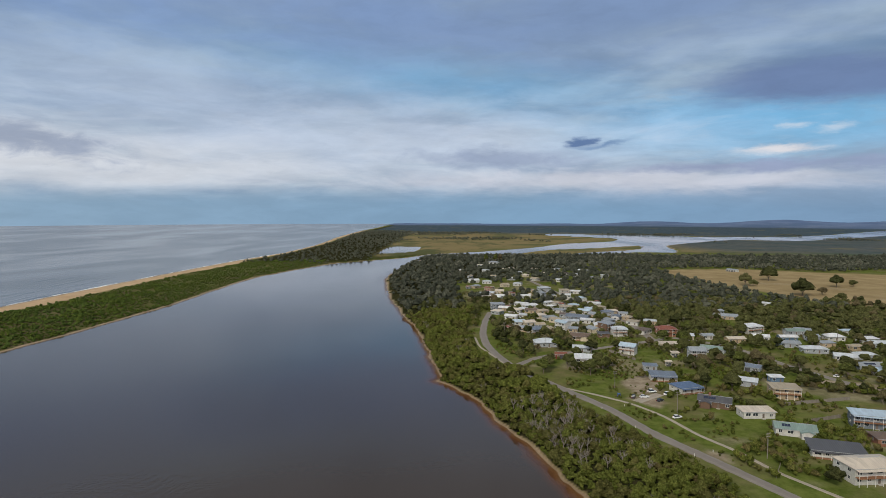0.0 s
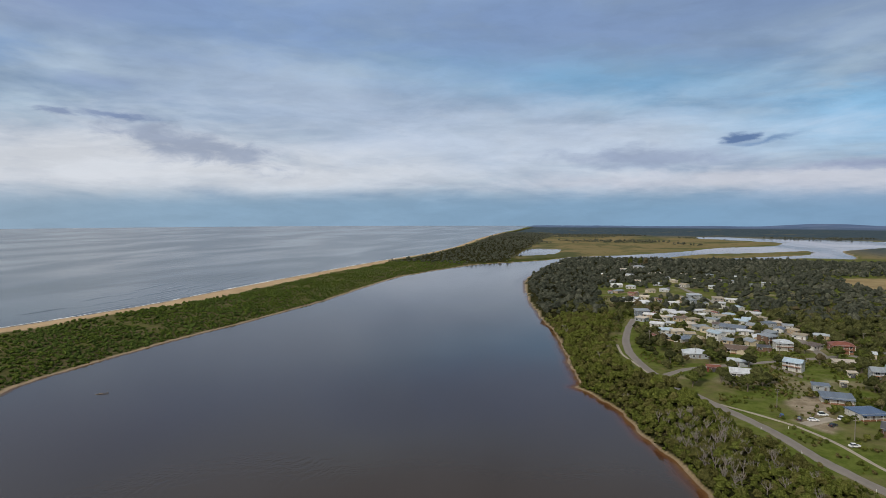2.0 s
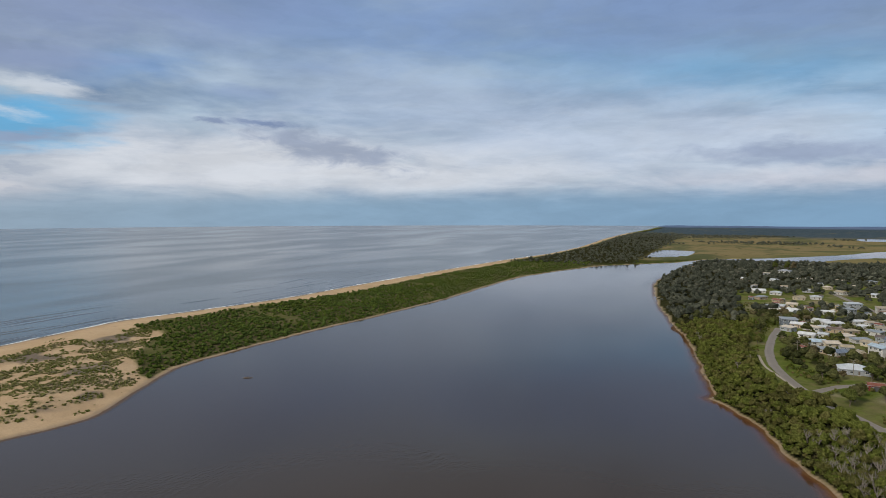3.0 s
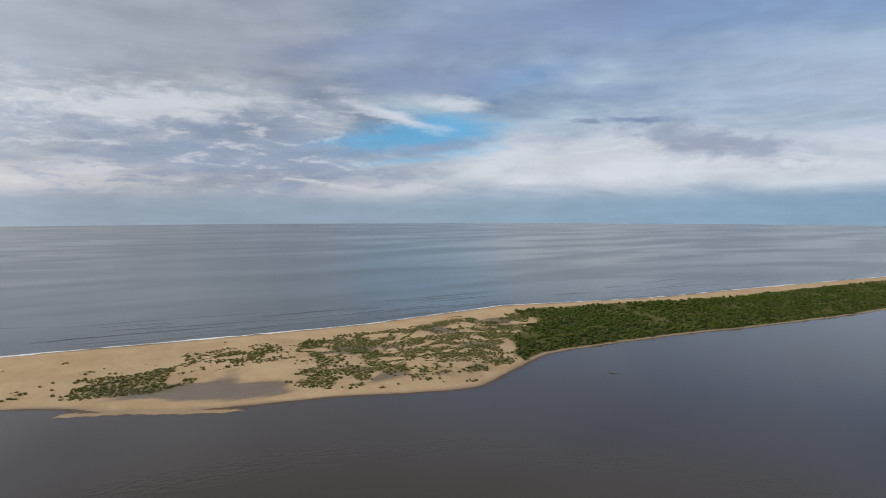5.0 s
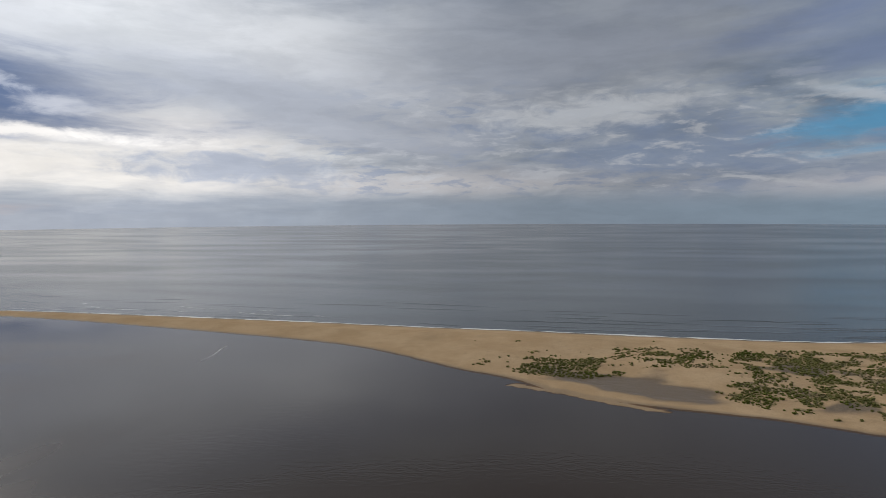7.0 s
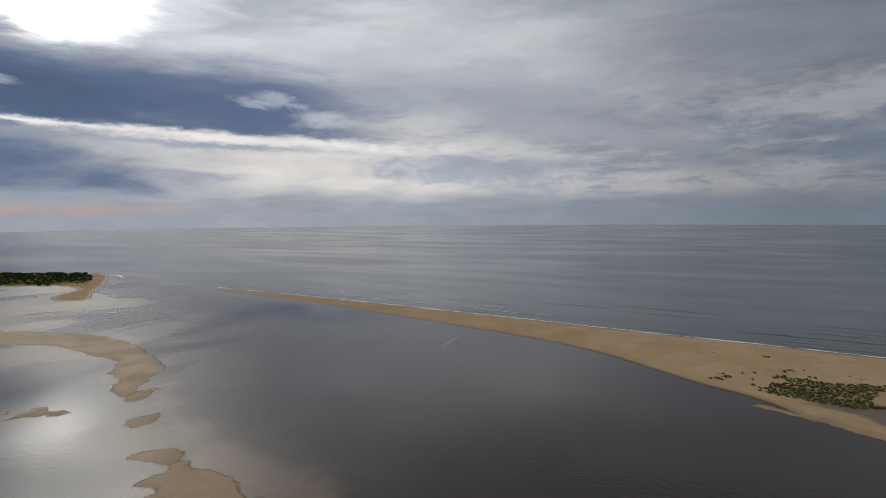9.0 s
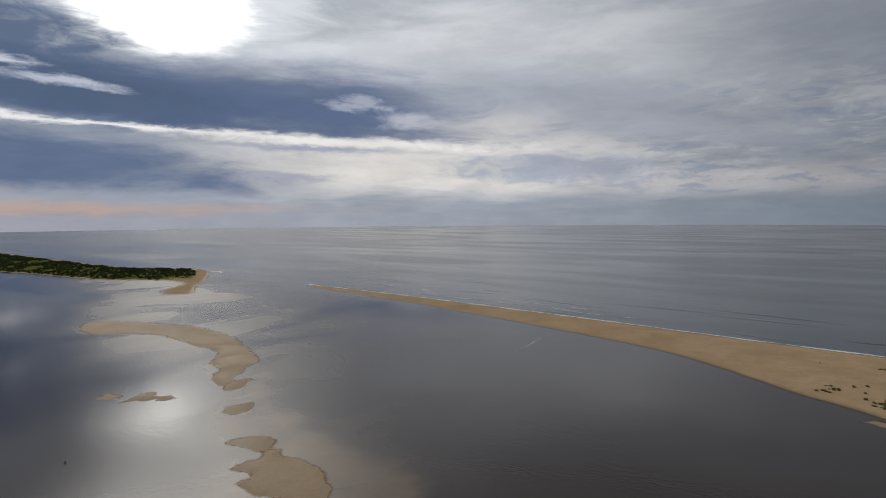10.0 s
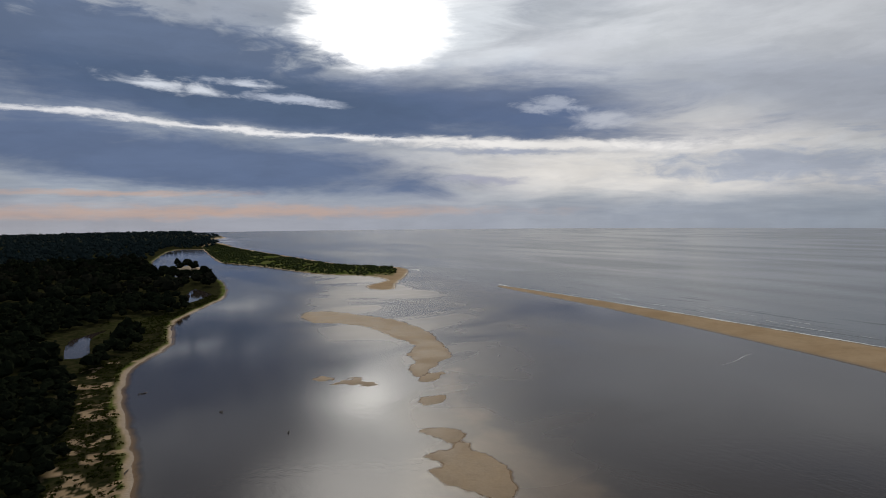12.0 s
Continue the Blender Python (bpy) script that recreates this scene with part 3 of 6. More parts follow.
SPIT = spline([(-55, 1340), (-112, 1250), (-202, 1152), (-244, 1048), (-285, 894), (-290, 752), (-291, 628), (-299, 534), (-306, 466), (-314, 417), (-320, 331), (-320, 275),
               (-303, 236), (-287, 206), (-278, 184), (-289, 143), (-302, 112), (-306, 90), (-317, 45), (-330, 8), (-352, -14), (-372, -52),
               (-404, -98), (-426, -138), (-443, -192), (-463, -282), (-494, -440), (-520, -655), (-534, -676), (-532, -497), (-523, -347), (-514, -220)]
              + [(-503, -109), (-499, -30), (-492, 50), (-486, 146), (-484, 203), (-497, 300), (-506, 370), (-490, 440), (-464, 563), (-459, 690), (-443, 934), (-418, 1212),
                 (-386, 1415), (-368, 1718), (-407, 2330), (-422, 3084), (-405, 3745), (-400, 6000), (300, 6000), (300, 2200)])
NORTH = spline([(-300, 1340), (-112, 1290), (-57, 1365), (93, 1483), (245, 1649), (381, 1855), (562, 1999), (650, 2250), (440, 2560), (480, 2670), (759, 2550), (1136, 2340), (1700, 2600),
                (4000, 5000), (0, 7000), (-330, 6500), (-340, 3700), (-350, 2330), (-330, 1718)])
SHOALS = [spline(q, step=3.0) for q in (
    [(-343, -16), (-330, 16), (-317, 41), (-306, 63), (-303, 63), (-312, 38), (-326, 12), (-340, -20)],
    [(-201, -581), (-218, -608), (-242, -596), (-257, -558), (-270, -519), (-270, -470), (-259, -418), (-243, -375), (-233, -355), (-218, -345), (-205, -335), (-192, -323),
     (-185, -321), (-189, -337), (-204, -355), (-210, -375), (-230, -399), (-231, -421), (-231, -444), (-234, -489), (-223, -522), (-202, -541)],
    [(-182, -311), (-193, -321), (-204, -321), (-196, -311), (-188, -306)],
    [(-160, -274), (-167, -280), (-177, -277), (-169, -268), (-161, -267)],
    [(-138, -236), (-144, -236), (-153, -232), (-154, -222), (-148, -218), (-141, -217), (-141, -224)],
    [(-125, -209), (-132, -211), (-138, -209), (-142, -215), (-148, -212), (-144, -204), (-148, -197), (-147, -187), (-142, -174), (-135, -164), (-128, -164), (-122, -174), (-121, -180),
     (-118, -186), (-118, -199), (-124, -197), (-127, -200)],
    [(-134, -334), (-141, -338), (-148, -339), (-153, -343), (-153, -332), (-158, -319), (-150, -316), (-145, -326)],
    [(-129, -352), (-137, -354), (-139, -345), (-130, -341)],
    [(184, 1424), (294, 1576), (434, 1652), (581, 1766), (520, 1580), (371, 1467), (226, 1352)],
    [(-184, -1331), (-236, -1380), (-235, -1241), (-197, -1210)])]
SUNK = spline([(-216, -322), (-196, -286), (-180, -244), (-168, -206), (-164, -172), (-156, -140), (-122, -138), (-112, -168), (-124, -204), (-150, -216), (-168, -262), (-186, -300)])
CAPE = spline([(-400, -2130), (-333, -1656), (-305, -1427), (-347, -1253), (-383, -1021), (-442, -918), (-436, -844), (-378, -797), (-363, -752), (-385, -733), (-429, -804), (-482, -874), (-552, -986), (-567, -1061), (-507, -1203),
               (-505, -1600), (-515, -2170), (-560, -2600), (-480, -2500)])
POOLS = [spline(q) for q in ([(-152, 1695), (-63, 1696), (-75, 1460), (-152, 1400)],
                             [(2, -505), (-1, -576), (-13, -596), (-34, -622), (-18, -578), (-14, -508)],
                             [(-121, -756), (-165, -825), (-158, -907), (-140, -858)])]


def hill_line(x, y):
    """The wooded dune hill at the root of the spit, and the ranges at the rim."""
    z = 5.0 * np.exp(-((x + 330 - 0.02 * (y - 1700)) / 75) ** 2) * ramp_up(y, 1230, 1700) * (0.75 + 0.5 * fuzz(x, y, 160)) * ramp_up(-y, -4200, -2400)
    r, a = np.hypot(x, y), np.degrees(np.arctan2(-x, y))
    ridge = 11 + 24 * ramp_up(-a, 8, 34) + 9 * np.sin(a * 0.62 + 1) + 16 * (fuzz(a * 10, r * 0.02, 40, 3) - 0.5)
    z = z + np.maximum(ridge, 0) * ramp_up(r, 4300, 4850) * ramp_up(-a, 6, 20) * ramp_up(a, -100, -60)
    far_west = ramp_up(a, 168, 173) * ramp_up(r, 3600, 4700) * (1 + 4 * fuzz(a * 10, r * 0.02, 60))
    cape = 8 * np.exp(-(((x + 690) / 130) ** 2 + ((y + 3650) / 420) ** 2))
    return z + far_west + cape


def land(x, y):
    """Height of the ground, and the distances from the shores that its cover follows."""
    x, y = np.asarray(x, float), np.asarray(y, float)
    wob = (fuzz(x, y, 14) - 0.5) * 4.0 + (fuzz(x, y, 5, 2) - 0.5) * 1.2
    main = away(x, y, MAIN) + wob
    spit = away(x, y, SPIT) + wob * 0.6
    north = away(x, y, NORTH) + wob * 2
    cape = away(x, y, CAPE) + wob
    shoal = np.full(x.shape, -1e9)
    for k, q in enumerate(SHOALS):
        mud = (k in (6, 7)) * ((fuzz(x, y, 4.5, 3) - 0.5) * 9.0 - 0.9)
        shoal = np.maximum(shoal, mud + away(x, y, q) + wob * 0.3 + (fuzz(x, y, 7, 4) - 0.5) * np.where(y < -400, 7.0, 4.5) + (fuzz(x * 1.0, y * 0.6, 2.6, 2) - 0.5) * 3.0)
    pool = np.full(x.shape, -1e9)
    for q in POOLS:
        pool = np.maximum(pool, away(x, y, q) + wob * 0.4)
    r = np.hypot(x, y)
    north_town = ramp_up(y, 60, 200)
    z_main = np.where(main < 0, main * 0.12, np.minimum(main * 0.12, 0.5) + north_town * 5.5 * ramp_up(main, 4, 24) + (1 - north_town) * 1.6 * ramp_up(main, 6, 40))
    z_main = z_main - ramp_up(r, 1180, 1500) * ramp_up(main, 4, 24) * 4.6 * north_town
    dune = ramp_up(spit, 8, 40) * (fuzz(x, y, 34, 3) * 4.2 + 0.4)
    z_spit = np.where(spit < 0, spit * 0.06, np.minimum(spit * 0.055, 0.9) + dune)
    flat_part = np.clip(1.5 * np.exp(-(((x + 351 - 0.45 * (y - 50)) / 27) ** 2 + ((y - 52) / 54) ** 2)), 0, 1)
    z_spit = z_spit - np.where(spit > 0, flat_part * np.maximum(z_spit - 0.07, 0), 0)
    z_north = np.where(north < 0, north * 0.1, np.minimum(north * 0.08, 0.9))
    z_cape = np.where(cape < 0, cape * 0.06, np.minimum(cape * 0.05, 1.0) + 3.0 * ramp_up(cape, 14, 50) * fuzz(x, y, 50, 3))
    z_shoal = np.where(shoal < 0, shoal * 0.16, np.minimum(shoal * 0.12, 0.42))
    z = np.maximum.reduce([z_main, z_spit, z_north, z_cape, z_shoal])
    z = np.where(pool > 0, np.minimum(z, -pool * 0.2), np.where(pool > -12, np.minimum(z, 0.3 - pool * 0.14), z))
    z = np.where(np.maximum.reduce([main, spit, north]) > 0, z + hill_line(x, y), z)
    return np.maximum(z, -4.0), main, spit, north, cape, shoal, pool


def sea_edge(y):
    return np.interp(y, [-700, -347, -109, 50, 203, 300, 370, 440, 563, 690, 934, 1212, 1415, 1718, 2330], [-534, -523, -503, -492, -484, -497, -506, -490, -464, -459, -443, -418, -386, -368, -407])


def scrub_cover(x, y, spit):
    """1 where thick scrub grows on the spit."""
    start = -352 - (y - 262) * 1.0
    on = ramp_up(spit, 2, 4.5) * ramp_up(x - sea_edge(y) - 44 - 10 * (fuzz(x, y, 24) - 0.5), 0, 8)
    return on * np.maximum(ramp_up(x - start - 8 * fuzz(x, y, 9) - 46 * (fuzz(x, y, 30) - 0.4), 0, 8), ramp_up(y, 338, 350)) * (y > 230)


def height(x, y):
    return float(land(np.array([x]), np.array([y]))[0][0])


def shell(rows, cols, wide):
    """Rings and spokes of a round sheet: fine ahead of the eye, wider behind."""
    dip = np.concatenate([np.linspace(89.99, 34, 12, endpoint=False), np.linspace(34, 27, 10, endpoint=False), np.degrees(np.arctan(np.concatenate([np.linspace(math.tan(radians(27)), 0.36, rows // 7, endpoint=False), np.linspace(0.36, 0.15, rows * 4 // 7, endpoint=False), np.linspace(0.15, 100 / 4950, rows * 2 // 7)])))])
    rad = 100 / np.tan(np.radians(dip))
    ang = np.concatenate([np.arange(-44, 138, cols), np.arange(138, 172, cols * 0.6), np.arange(172, 192, cols), np.arange(192, 316, wide)])
    return rad, np.radians(ang)


def sheet(name, rad, ang, fill):
    """fill(x, y) gives heights, a keep mask and the named fields of a round sheet of quads."""
    R, A = np.meshgrid(rad, ang, indexing="ij")
    x, y = -np.sin(A) * R, np.cos(A) * R
    z, keep, fields = fill(x, y)
    nr, na = x.shape
    i, j = np.meshgrid(np.arange(nr - 1), np.arange(na), indexing="ij")
    k = (j + 1) % na
    quads = np.stack([i * na + j, (i + 1) * na + j, (i + 1) * na + k, i * na + k], -1).reshape(-1, 4)[:, ::-1]
    ok = keep.ravel()[quads].any(1)
    quads = quads[ok]
    used, quads = np.unique(quads, return_inverse=True)
    quads = quads.reshape(-1, 4)
    co = np.stack([x, y, z], -1).reshape(-1, 3)[used]
    me = mesh_of(name, co, quads)
    for f, v in fields.items():
        me.attributes.new(f, "FLOAT", "POINT").data.foreach_set("value", np.ascontiguousarray(v.ravel()[used], np.float32))
    me.polygons.foreach_set("use_smooth", np.ones(len(quads), bool))
    return new(name, me)


def mesh_of(name, co, faces):
    """A mesh from arrays of corners and of equal-sided faces."""
    me = bpy.data.meshes.new(name)
    co, faces = np.asarray(co, np.float32), np.asarray(faces, np.int32)
    n, k = faces.shape
    me.vertices.add(len(co))
    me.vertices.foreach_set("co", co.ravel())
    me.loops.add(n * k)
    me.loops.foreach_set("vertex_index", faces.ravel())
    me.polygons.add(n)
    me.polygons.foreach_set("loop_start", np.arange(0, n * k, k, dtype=np.int32))
    me.update(calc_edges=True)
    return me


def ground_fill(x, y):
    z, main, spit, north, cape, shoal, pool = land(x, y)
    r = np.hypot(x, y)
    inland = np.maximum(main, north)
    n1, n2 = fuzz(x, y, 22), fuzz(x, y, 90)
    sand = np.clip(ramp_up(spit, -60, -10) + ramp_up(shoal, -60, -10) + ramp_up(cape, -60, -10), 0, 1) * (inland < 3)
    # the shore strip of the mainland is a narrow beach
    beach = 1 - ramp_up(main, 0.9, 2.2)
    south = y < 60
    wide = np.where(x < -400, 14.0, np.where(y < -800, -1.0, 0.3 + 3.2 * n1))
    beach = np.where(south, 1 - ramp_up(main, wide, wide + 2.2) * (1 - 0.8 * (fuzz(x, y, 7) > 0.63) * (1 - ramp_up(main, 24, 34)) * (y > -470)), beach)
    sand = np.maximum(sand, np.where((main > -40) & (north < 0), beach, 0))
    grown = scrub_cover(x, y, spit)
    sand = np.where((spit > 0) & (main < 0), sand * (1 - grown * 0.85), sand)
    bar = np.where(x > -455, 1.0 + 3 * n1, 18.0)
    sand = np.where((cape > 0), 1 - ramp_up(cape, bar, bar + 6) * ramp_up(-y, 850, 960), sand)
    sand = np.where((y > 1330) & (shoal > -3), 0, sand)
    sand = np.where((north > 2) | ((spit > 0) & (y > 1150)), np.maximum(0, 1 - ramp_up(x - sea_edge(y), 26, 36)) * (y < 3000), sand)
    wet = np.clip(1.0 - np.maximum.reduce([spit, shoal, cape, main]) / (2.0 + 5 * n1), 0, 1) * 0.7
    edge = np.maximum.reduce([spit, shoal, cape])
    wet = np.where((edge > main) & (edge < 0), wet * (1 - 0.7 * ramp_up(-edge, 0.3, 2.5)), wet)
    wet = np.where((shoal > -2.5) & (y < 1000), 0.22 + 0.4 * fuzz(x, y, 11, 3), wet)
    flats = np.exp(-(((x + 351 - 0.45 * (y - 50)) / 27) ** 2 + ((y - 52) / 54) ** 2))
    wet = np.maximum(wet, ramp_up(flats + 0.8 * (fuzz(x * 1.6, y * 0.7, 26) - 0.5), 0.42, 0.7))
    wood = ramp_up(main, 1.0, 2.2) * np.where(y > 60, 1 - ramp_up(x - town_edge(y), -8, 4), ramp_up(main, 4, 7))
    dry = ramp_up(away(x, y, FIELD), -4, 4)
    marsh = np.maximum(ramp_up(north, 0, 6) * (0.75 + 0.25 * ramp_up(north + 60 * n2, 50, 130)), 0.8 * ramp_up(shoal, 0, 4) * (y > 1300)) * (r < 3300)
    marsh = np.maximum(marsh, ramp_up(main, 2, 10) * ramp_up(y, 1380, 1500))
    marsh = marsh * (1 - ramp_up(-x, 140, 170))
    mead = ramp_up(away(x, y, MEADOW), -6, 6)
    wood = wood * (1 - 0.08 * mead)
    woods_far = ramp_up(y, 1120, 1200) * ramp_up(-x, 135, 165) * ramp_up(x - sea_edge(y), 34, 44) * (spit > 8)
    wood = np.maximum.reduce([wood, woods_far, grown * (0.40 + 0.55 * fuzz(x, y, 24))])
    # share of painted haze blue, growing with distance
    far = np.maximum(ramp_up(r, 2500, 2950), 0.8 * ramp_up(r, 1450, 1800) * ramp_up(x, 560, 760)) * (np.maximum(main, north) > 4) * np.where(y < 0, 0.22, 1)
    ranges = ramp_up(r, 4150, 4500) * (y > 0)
    da, db = away(x, y, DUNE_A), away(x, y, DUNE_B)
    tuft = np.maximum.reduce([grown * 0.8, np.maximum(ramp_up(da, -4, 4), ramp_up(db, -5, 5)) * ramp_up(fuzz(x, y, 9, 3) * 0.6 + fuzz(x + 500, y, 28, 2) * 0.4, 0.40, 0.52)])
    silt = np.maximum(ramp_up(db, 2, 10) * ramp_up(fuzz(x, y + 90, 30, 3), 0.54, 0.66), 0) * (1 - grown)
    bare = np.maximum.reduce([ramp_up(away(x, y, q) + 5 * (n1 - 0.5), -2, 3) for q in BARE] + [0.55 * ramp_up(fuzz(x, y, 30), 0.60, 0.72) * ramp_up(x - town_edge(y), 4, 12) * (y > 150) * (r < 900)])
    keep = z > -2.5
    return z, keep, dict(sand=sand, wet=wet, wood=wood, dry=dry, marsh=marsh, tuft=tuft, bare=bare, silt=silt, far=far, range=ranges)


def town_edge(y):
    """Where the wooded bank ends and the settlement begins."""
    return np.interp(y, [0, 200, 300, 352, 400, 470, 560, 650, 800, 1000, 1300], [100, 98, 58, 34, 22, 20, 26, 14, 20, 200, 400])


DUNE_A = spline([(-376, -22), (-394, 17), (-407, 58), (-431, 102), (-413, 108), (-386, 70), (-363, 25), (-365, -6)])
DUNE_B = spline([(-434, 138), (-435, 183), (-438, 273), (-446, 350), (-410, 320), (-356, 266), (-322, 245), (-300, 210), (-290, 185), (-305, 165), (-307, 133), (-333, 95), (-370, 112), (-410, 125)])
BARE = [spline(q) for q in ([(98, 325), (121, 343), (118, 312), (100, 300)], [(205, 330), (235, 322), (240, 300), (215, 305)], [(92, 296), (104, 300), (112, 288), (104, 280)], [(104, 232), (112, 226), (109, 216), (101, 224)])]
FIELD = spline([(345, 950), (474, 975), (588, 925), (760, 820), (640, 620), (520, 540), (436, 582), (394, 618), (376, 707), (350, 805)])
MEADOW = spline([(-20, -571), (-75, -592), (-100, -670), (-45, -660), (-20, -600)])
rad, ang = shell(350, 0.26, 2.0)
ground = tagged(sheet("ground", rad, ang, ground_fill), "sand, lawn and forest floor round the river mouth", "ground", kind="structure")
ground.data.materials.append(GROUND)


def water_fill(x, y):
    z, main, spit, north, cape, shoal, pool = land(x, y)
    r = np.hypot(x, y)
    coast = np.interp(y, [-7000, -3413, -2100, -985, -800, -660, -300, 0, 300, 900, 1700, 7000],
                      [-900, -764, -530, -545, -545, -520, -480, -420, -400, -380, -370, -400])
    sea = ramp_up(coast - x, -30, 40)
    shallow = np.clip(1 + z / np.where(main > -30, 0.9, 0.4), 0, 1) * (z < 0.4)
    tannin = ramp_up(main, -14, -2) * (y > 0) * (r < 1500)
    ruffle = ramp_up(-main, 60, 150) * ramp_up(-y, 90, 190) * (1 - ramp_up(-x - 0.42 * -y, 20, 360)) * ramp_up(-r, -1500, -700)    # wind and current roughen the outer channel
    sunk = ramp_up(away(x, y, SUNK) + (fuzz(x, y, 16, 4) - 0.5) * 22, -10, 12)
    ruffle = ruffle * (1 - 0.85 * ramp_up(np.degrees(np.arctan2(-x, y)), 149, 156) * (1 - ramp_up(r, 380, 520)))            # the lagoon behind the shoals lies calm
    return np.zeros_like(x), z < 1.2, dict(sunk=sunk, sea=sea, shallow=shallow, tannin=tannin, ruffle=ruffle, lively=ramp_up(-r, -430, -200), surf=np.exp(-((coast - x - 75) / 55) ** 2))


rad, ang = shell(210, 0.5, 3.0)
water = tagged(sheet("water", rad, ang, water_fill), "calm dark tannin river water meeting a grey-blue sea", "water", kind="structure")
water.data.materials.append(WATER)

# ================================================================ plants


def part(name, me, mat, parent, label=""):
    """Links a mesh or bmesh as one object under a thing or a part."""
    if isinstance(me, bmesh.types.BMesh):
        b, me = me, bpy.data.meshes.new(name)
        b.to_mesh(me)
        b.free()
    if mat and not me.materials:
        me.materials.append(mat)
    ob = new(name, me)
    ob.parent = parent
    if label:
        ob["label"] = label
    return ob


def thing(name, label, category, group="", at=None):
    ob = tagged(new(name), label, category, group)
    if at is not None:
        ob.matrix_world = at
    return ob


def leaf_quads(rng, centre, radius, count, size, squash=0.75, droop=0.2):
    """Small leafy sprays on the upper skin of a clump."""
    d = rng.normal(size=(count, 3))
    d[:, 2] = np.abs(d[:, 2]) * (1 + droop) - droop
    d /= np.linalg.norm(d, axis=1)[:, None]
    c = centre + d * radius * np.array([1, 1, squash]) * rng.uniform(0.72, 1.08, (count, 1))
    nrm = d * 0.8 + rng.normal(size=(count, 3)) * 0.33
    nrm /= np.linalg.norm(nrm, axis=1)[:, None]
    a = np.cross(nrm, rng.normal(size=(count, 3)))
    a /= np.linalg.norm(a, axis=1)[:, None]
    b = np.cross(nrm, a)
    s = size * rng.uniform(0.6, 1.3, (count, 1))
    t = s * rng.uniform(0.5, 0.95, (count, 1))
    quad = np.stack([c - a * s - b * t * 0.3, c + b * t * -0.7 + a * s * 0.2, c + a * s + b * t * 0.3, c - a * s * 0.2 + b * t], 1)
    return quad


def crown_form(seed, clumps, quads, wide, tall, size, base=0.45, spread=0.62, spokes=0, rings=0):
    """A lumpy crown: the joint skin of several clumps round the limb ends, with leafy sprays standing out of it. Rows of quads."""
    rng = np.random.RandomState(seed)
    out, lumps = [], []
    for k in range(clumps):
        a, u = k * 2.4 + rng.uniform(-0.5, 0.5), math.sqrt((k + 0.4) / clumps)
        c = np.array([math.cos(a) * u * wide * spread, math.sin(a) * u * wide * spread, tall * (base + (1 - base) * (0.9 - 0.55 * u * u) * rng.uniform(0.72, 1.05))])
        r = wide * rng.uniform(0.22, 0.40)
        lumps.append((c, r))
        out.append(leaf_quads(rng, c, r, quads // clumps, size, 0.72))
    if spokes:
        mid = np.array([0, 0, tall * (base + (1 - base) * 0.35)])
        lean = np.linspace(0.0, radians(118), rings + 1)[:, None] + rng.uniform(-0.06, 0.06, (rings + 1, spokes)) * (np.arange(rings + 1) > 0)[:, None]
        turn = np.arange(spokes)[None, :] / spokes * 2 * math.pi + (np.arange(rings + 1) % 2)[:, None] * math.pi / spokes + rng.uniform(-0.1, 0.1, (rings + 1, spokes))
        d = np.stack([np.sin(lean) * np.cos(turn), np.sin(lean) * np.sin(turn), np.cos(lean) + 0 * turn], -1)
        reach = np.full(d.shape[:2], 0.30 * wide)
        for c, r in lumps:
            q = (c - mid) * np.array([1, 1, 1.0])
            along = d @ q
            disc = along ** 2 - q @ q + r * r
            reach = np.maximum(reach, np.where(disc > 0, along + np.sqrt(np.maximum(disc, 0)), 0))
        reach = reach * rng.uniform(0.86, 1.10, reach.shape)
        reach[0] = reach[0].mean()
        p = mid + d * reach[..., None] * np.array([1, 1, 0.92])
        n = np.roll(p, -1, axis=1)
        out.append(np.stack([p[:-1], p[1:], n[1:], n[:-1]], 2).reshape(-1, 4, 3))
    return np.concatenate(out)


def scatter(name, forms, xs, ys, zs, scales, tints, mat, label, category, seed=0, tilt=0.0, stretch=0.0):
    """Many plants joined into one mesh."""
    rng = np.random.RandomState(seed)
    n = len(xs)
    kind = rng.randint(0, len(forms), n)
    turn = rng.uniform(0, 2 * math.pi, n)
    co, tint = [], []
    for k, form in enumerate(forms):
        w = np.where(kind == k)[0]
        if not len(w):
            continue
        v = form.reshape(-1, 3)
        ca, sa = np.cos(turn[w])[:, None], np.sin(turn[w])[:, None]
        up = 1 + stretch * rng.uniform(-1, 1, len(w))
        p = np.stack([(v[:, 0] * ca - v[:, 1] * sa) * scales[w][:, None], (v[:, 0] * sa + v[:, 1] * ca) * scales[w][:, None], v[:, 2] * (scales[w] * up)[:, None]], -1)
        p += np.stack([xs[w], ys[w], zs[w]], -1)[:, None, :]
        co.append(p.reshape(-1, 3))
        tint.append(np.repeat(tints[w], len(v)))
    co = np.concatenate(co)
    me = mesh_of(name, co, np.arange(len(co)).reshape(-1, 4))
    me.attributes.new("tint", "FLOAT", "POINT").data.foreach_set("value", np.concatenate(tint).astype(np.float32))
    me.materials.append(mat)
    return tagged(new(name, me), label, category, kind="stuff")


def jitter(x0, x1, y0, y1, step, seed):
    """A loosely spaced set of places over a stretch of the plan."""
    rng = np.random.RandomState(seed)
    gx, gy = np.meshgrid(np.arange(x0, x1, step), np.arange(y0, y1, step))
    gx, gy = gx.ravel() + rng.uniform(-0.5, 0.5, gx.size) * step, gy.ravel() + rng.uniform(-0.5, 0.5, gy.size) * step
    return gx, gy, rng


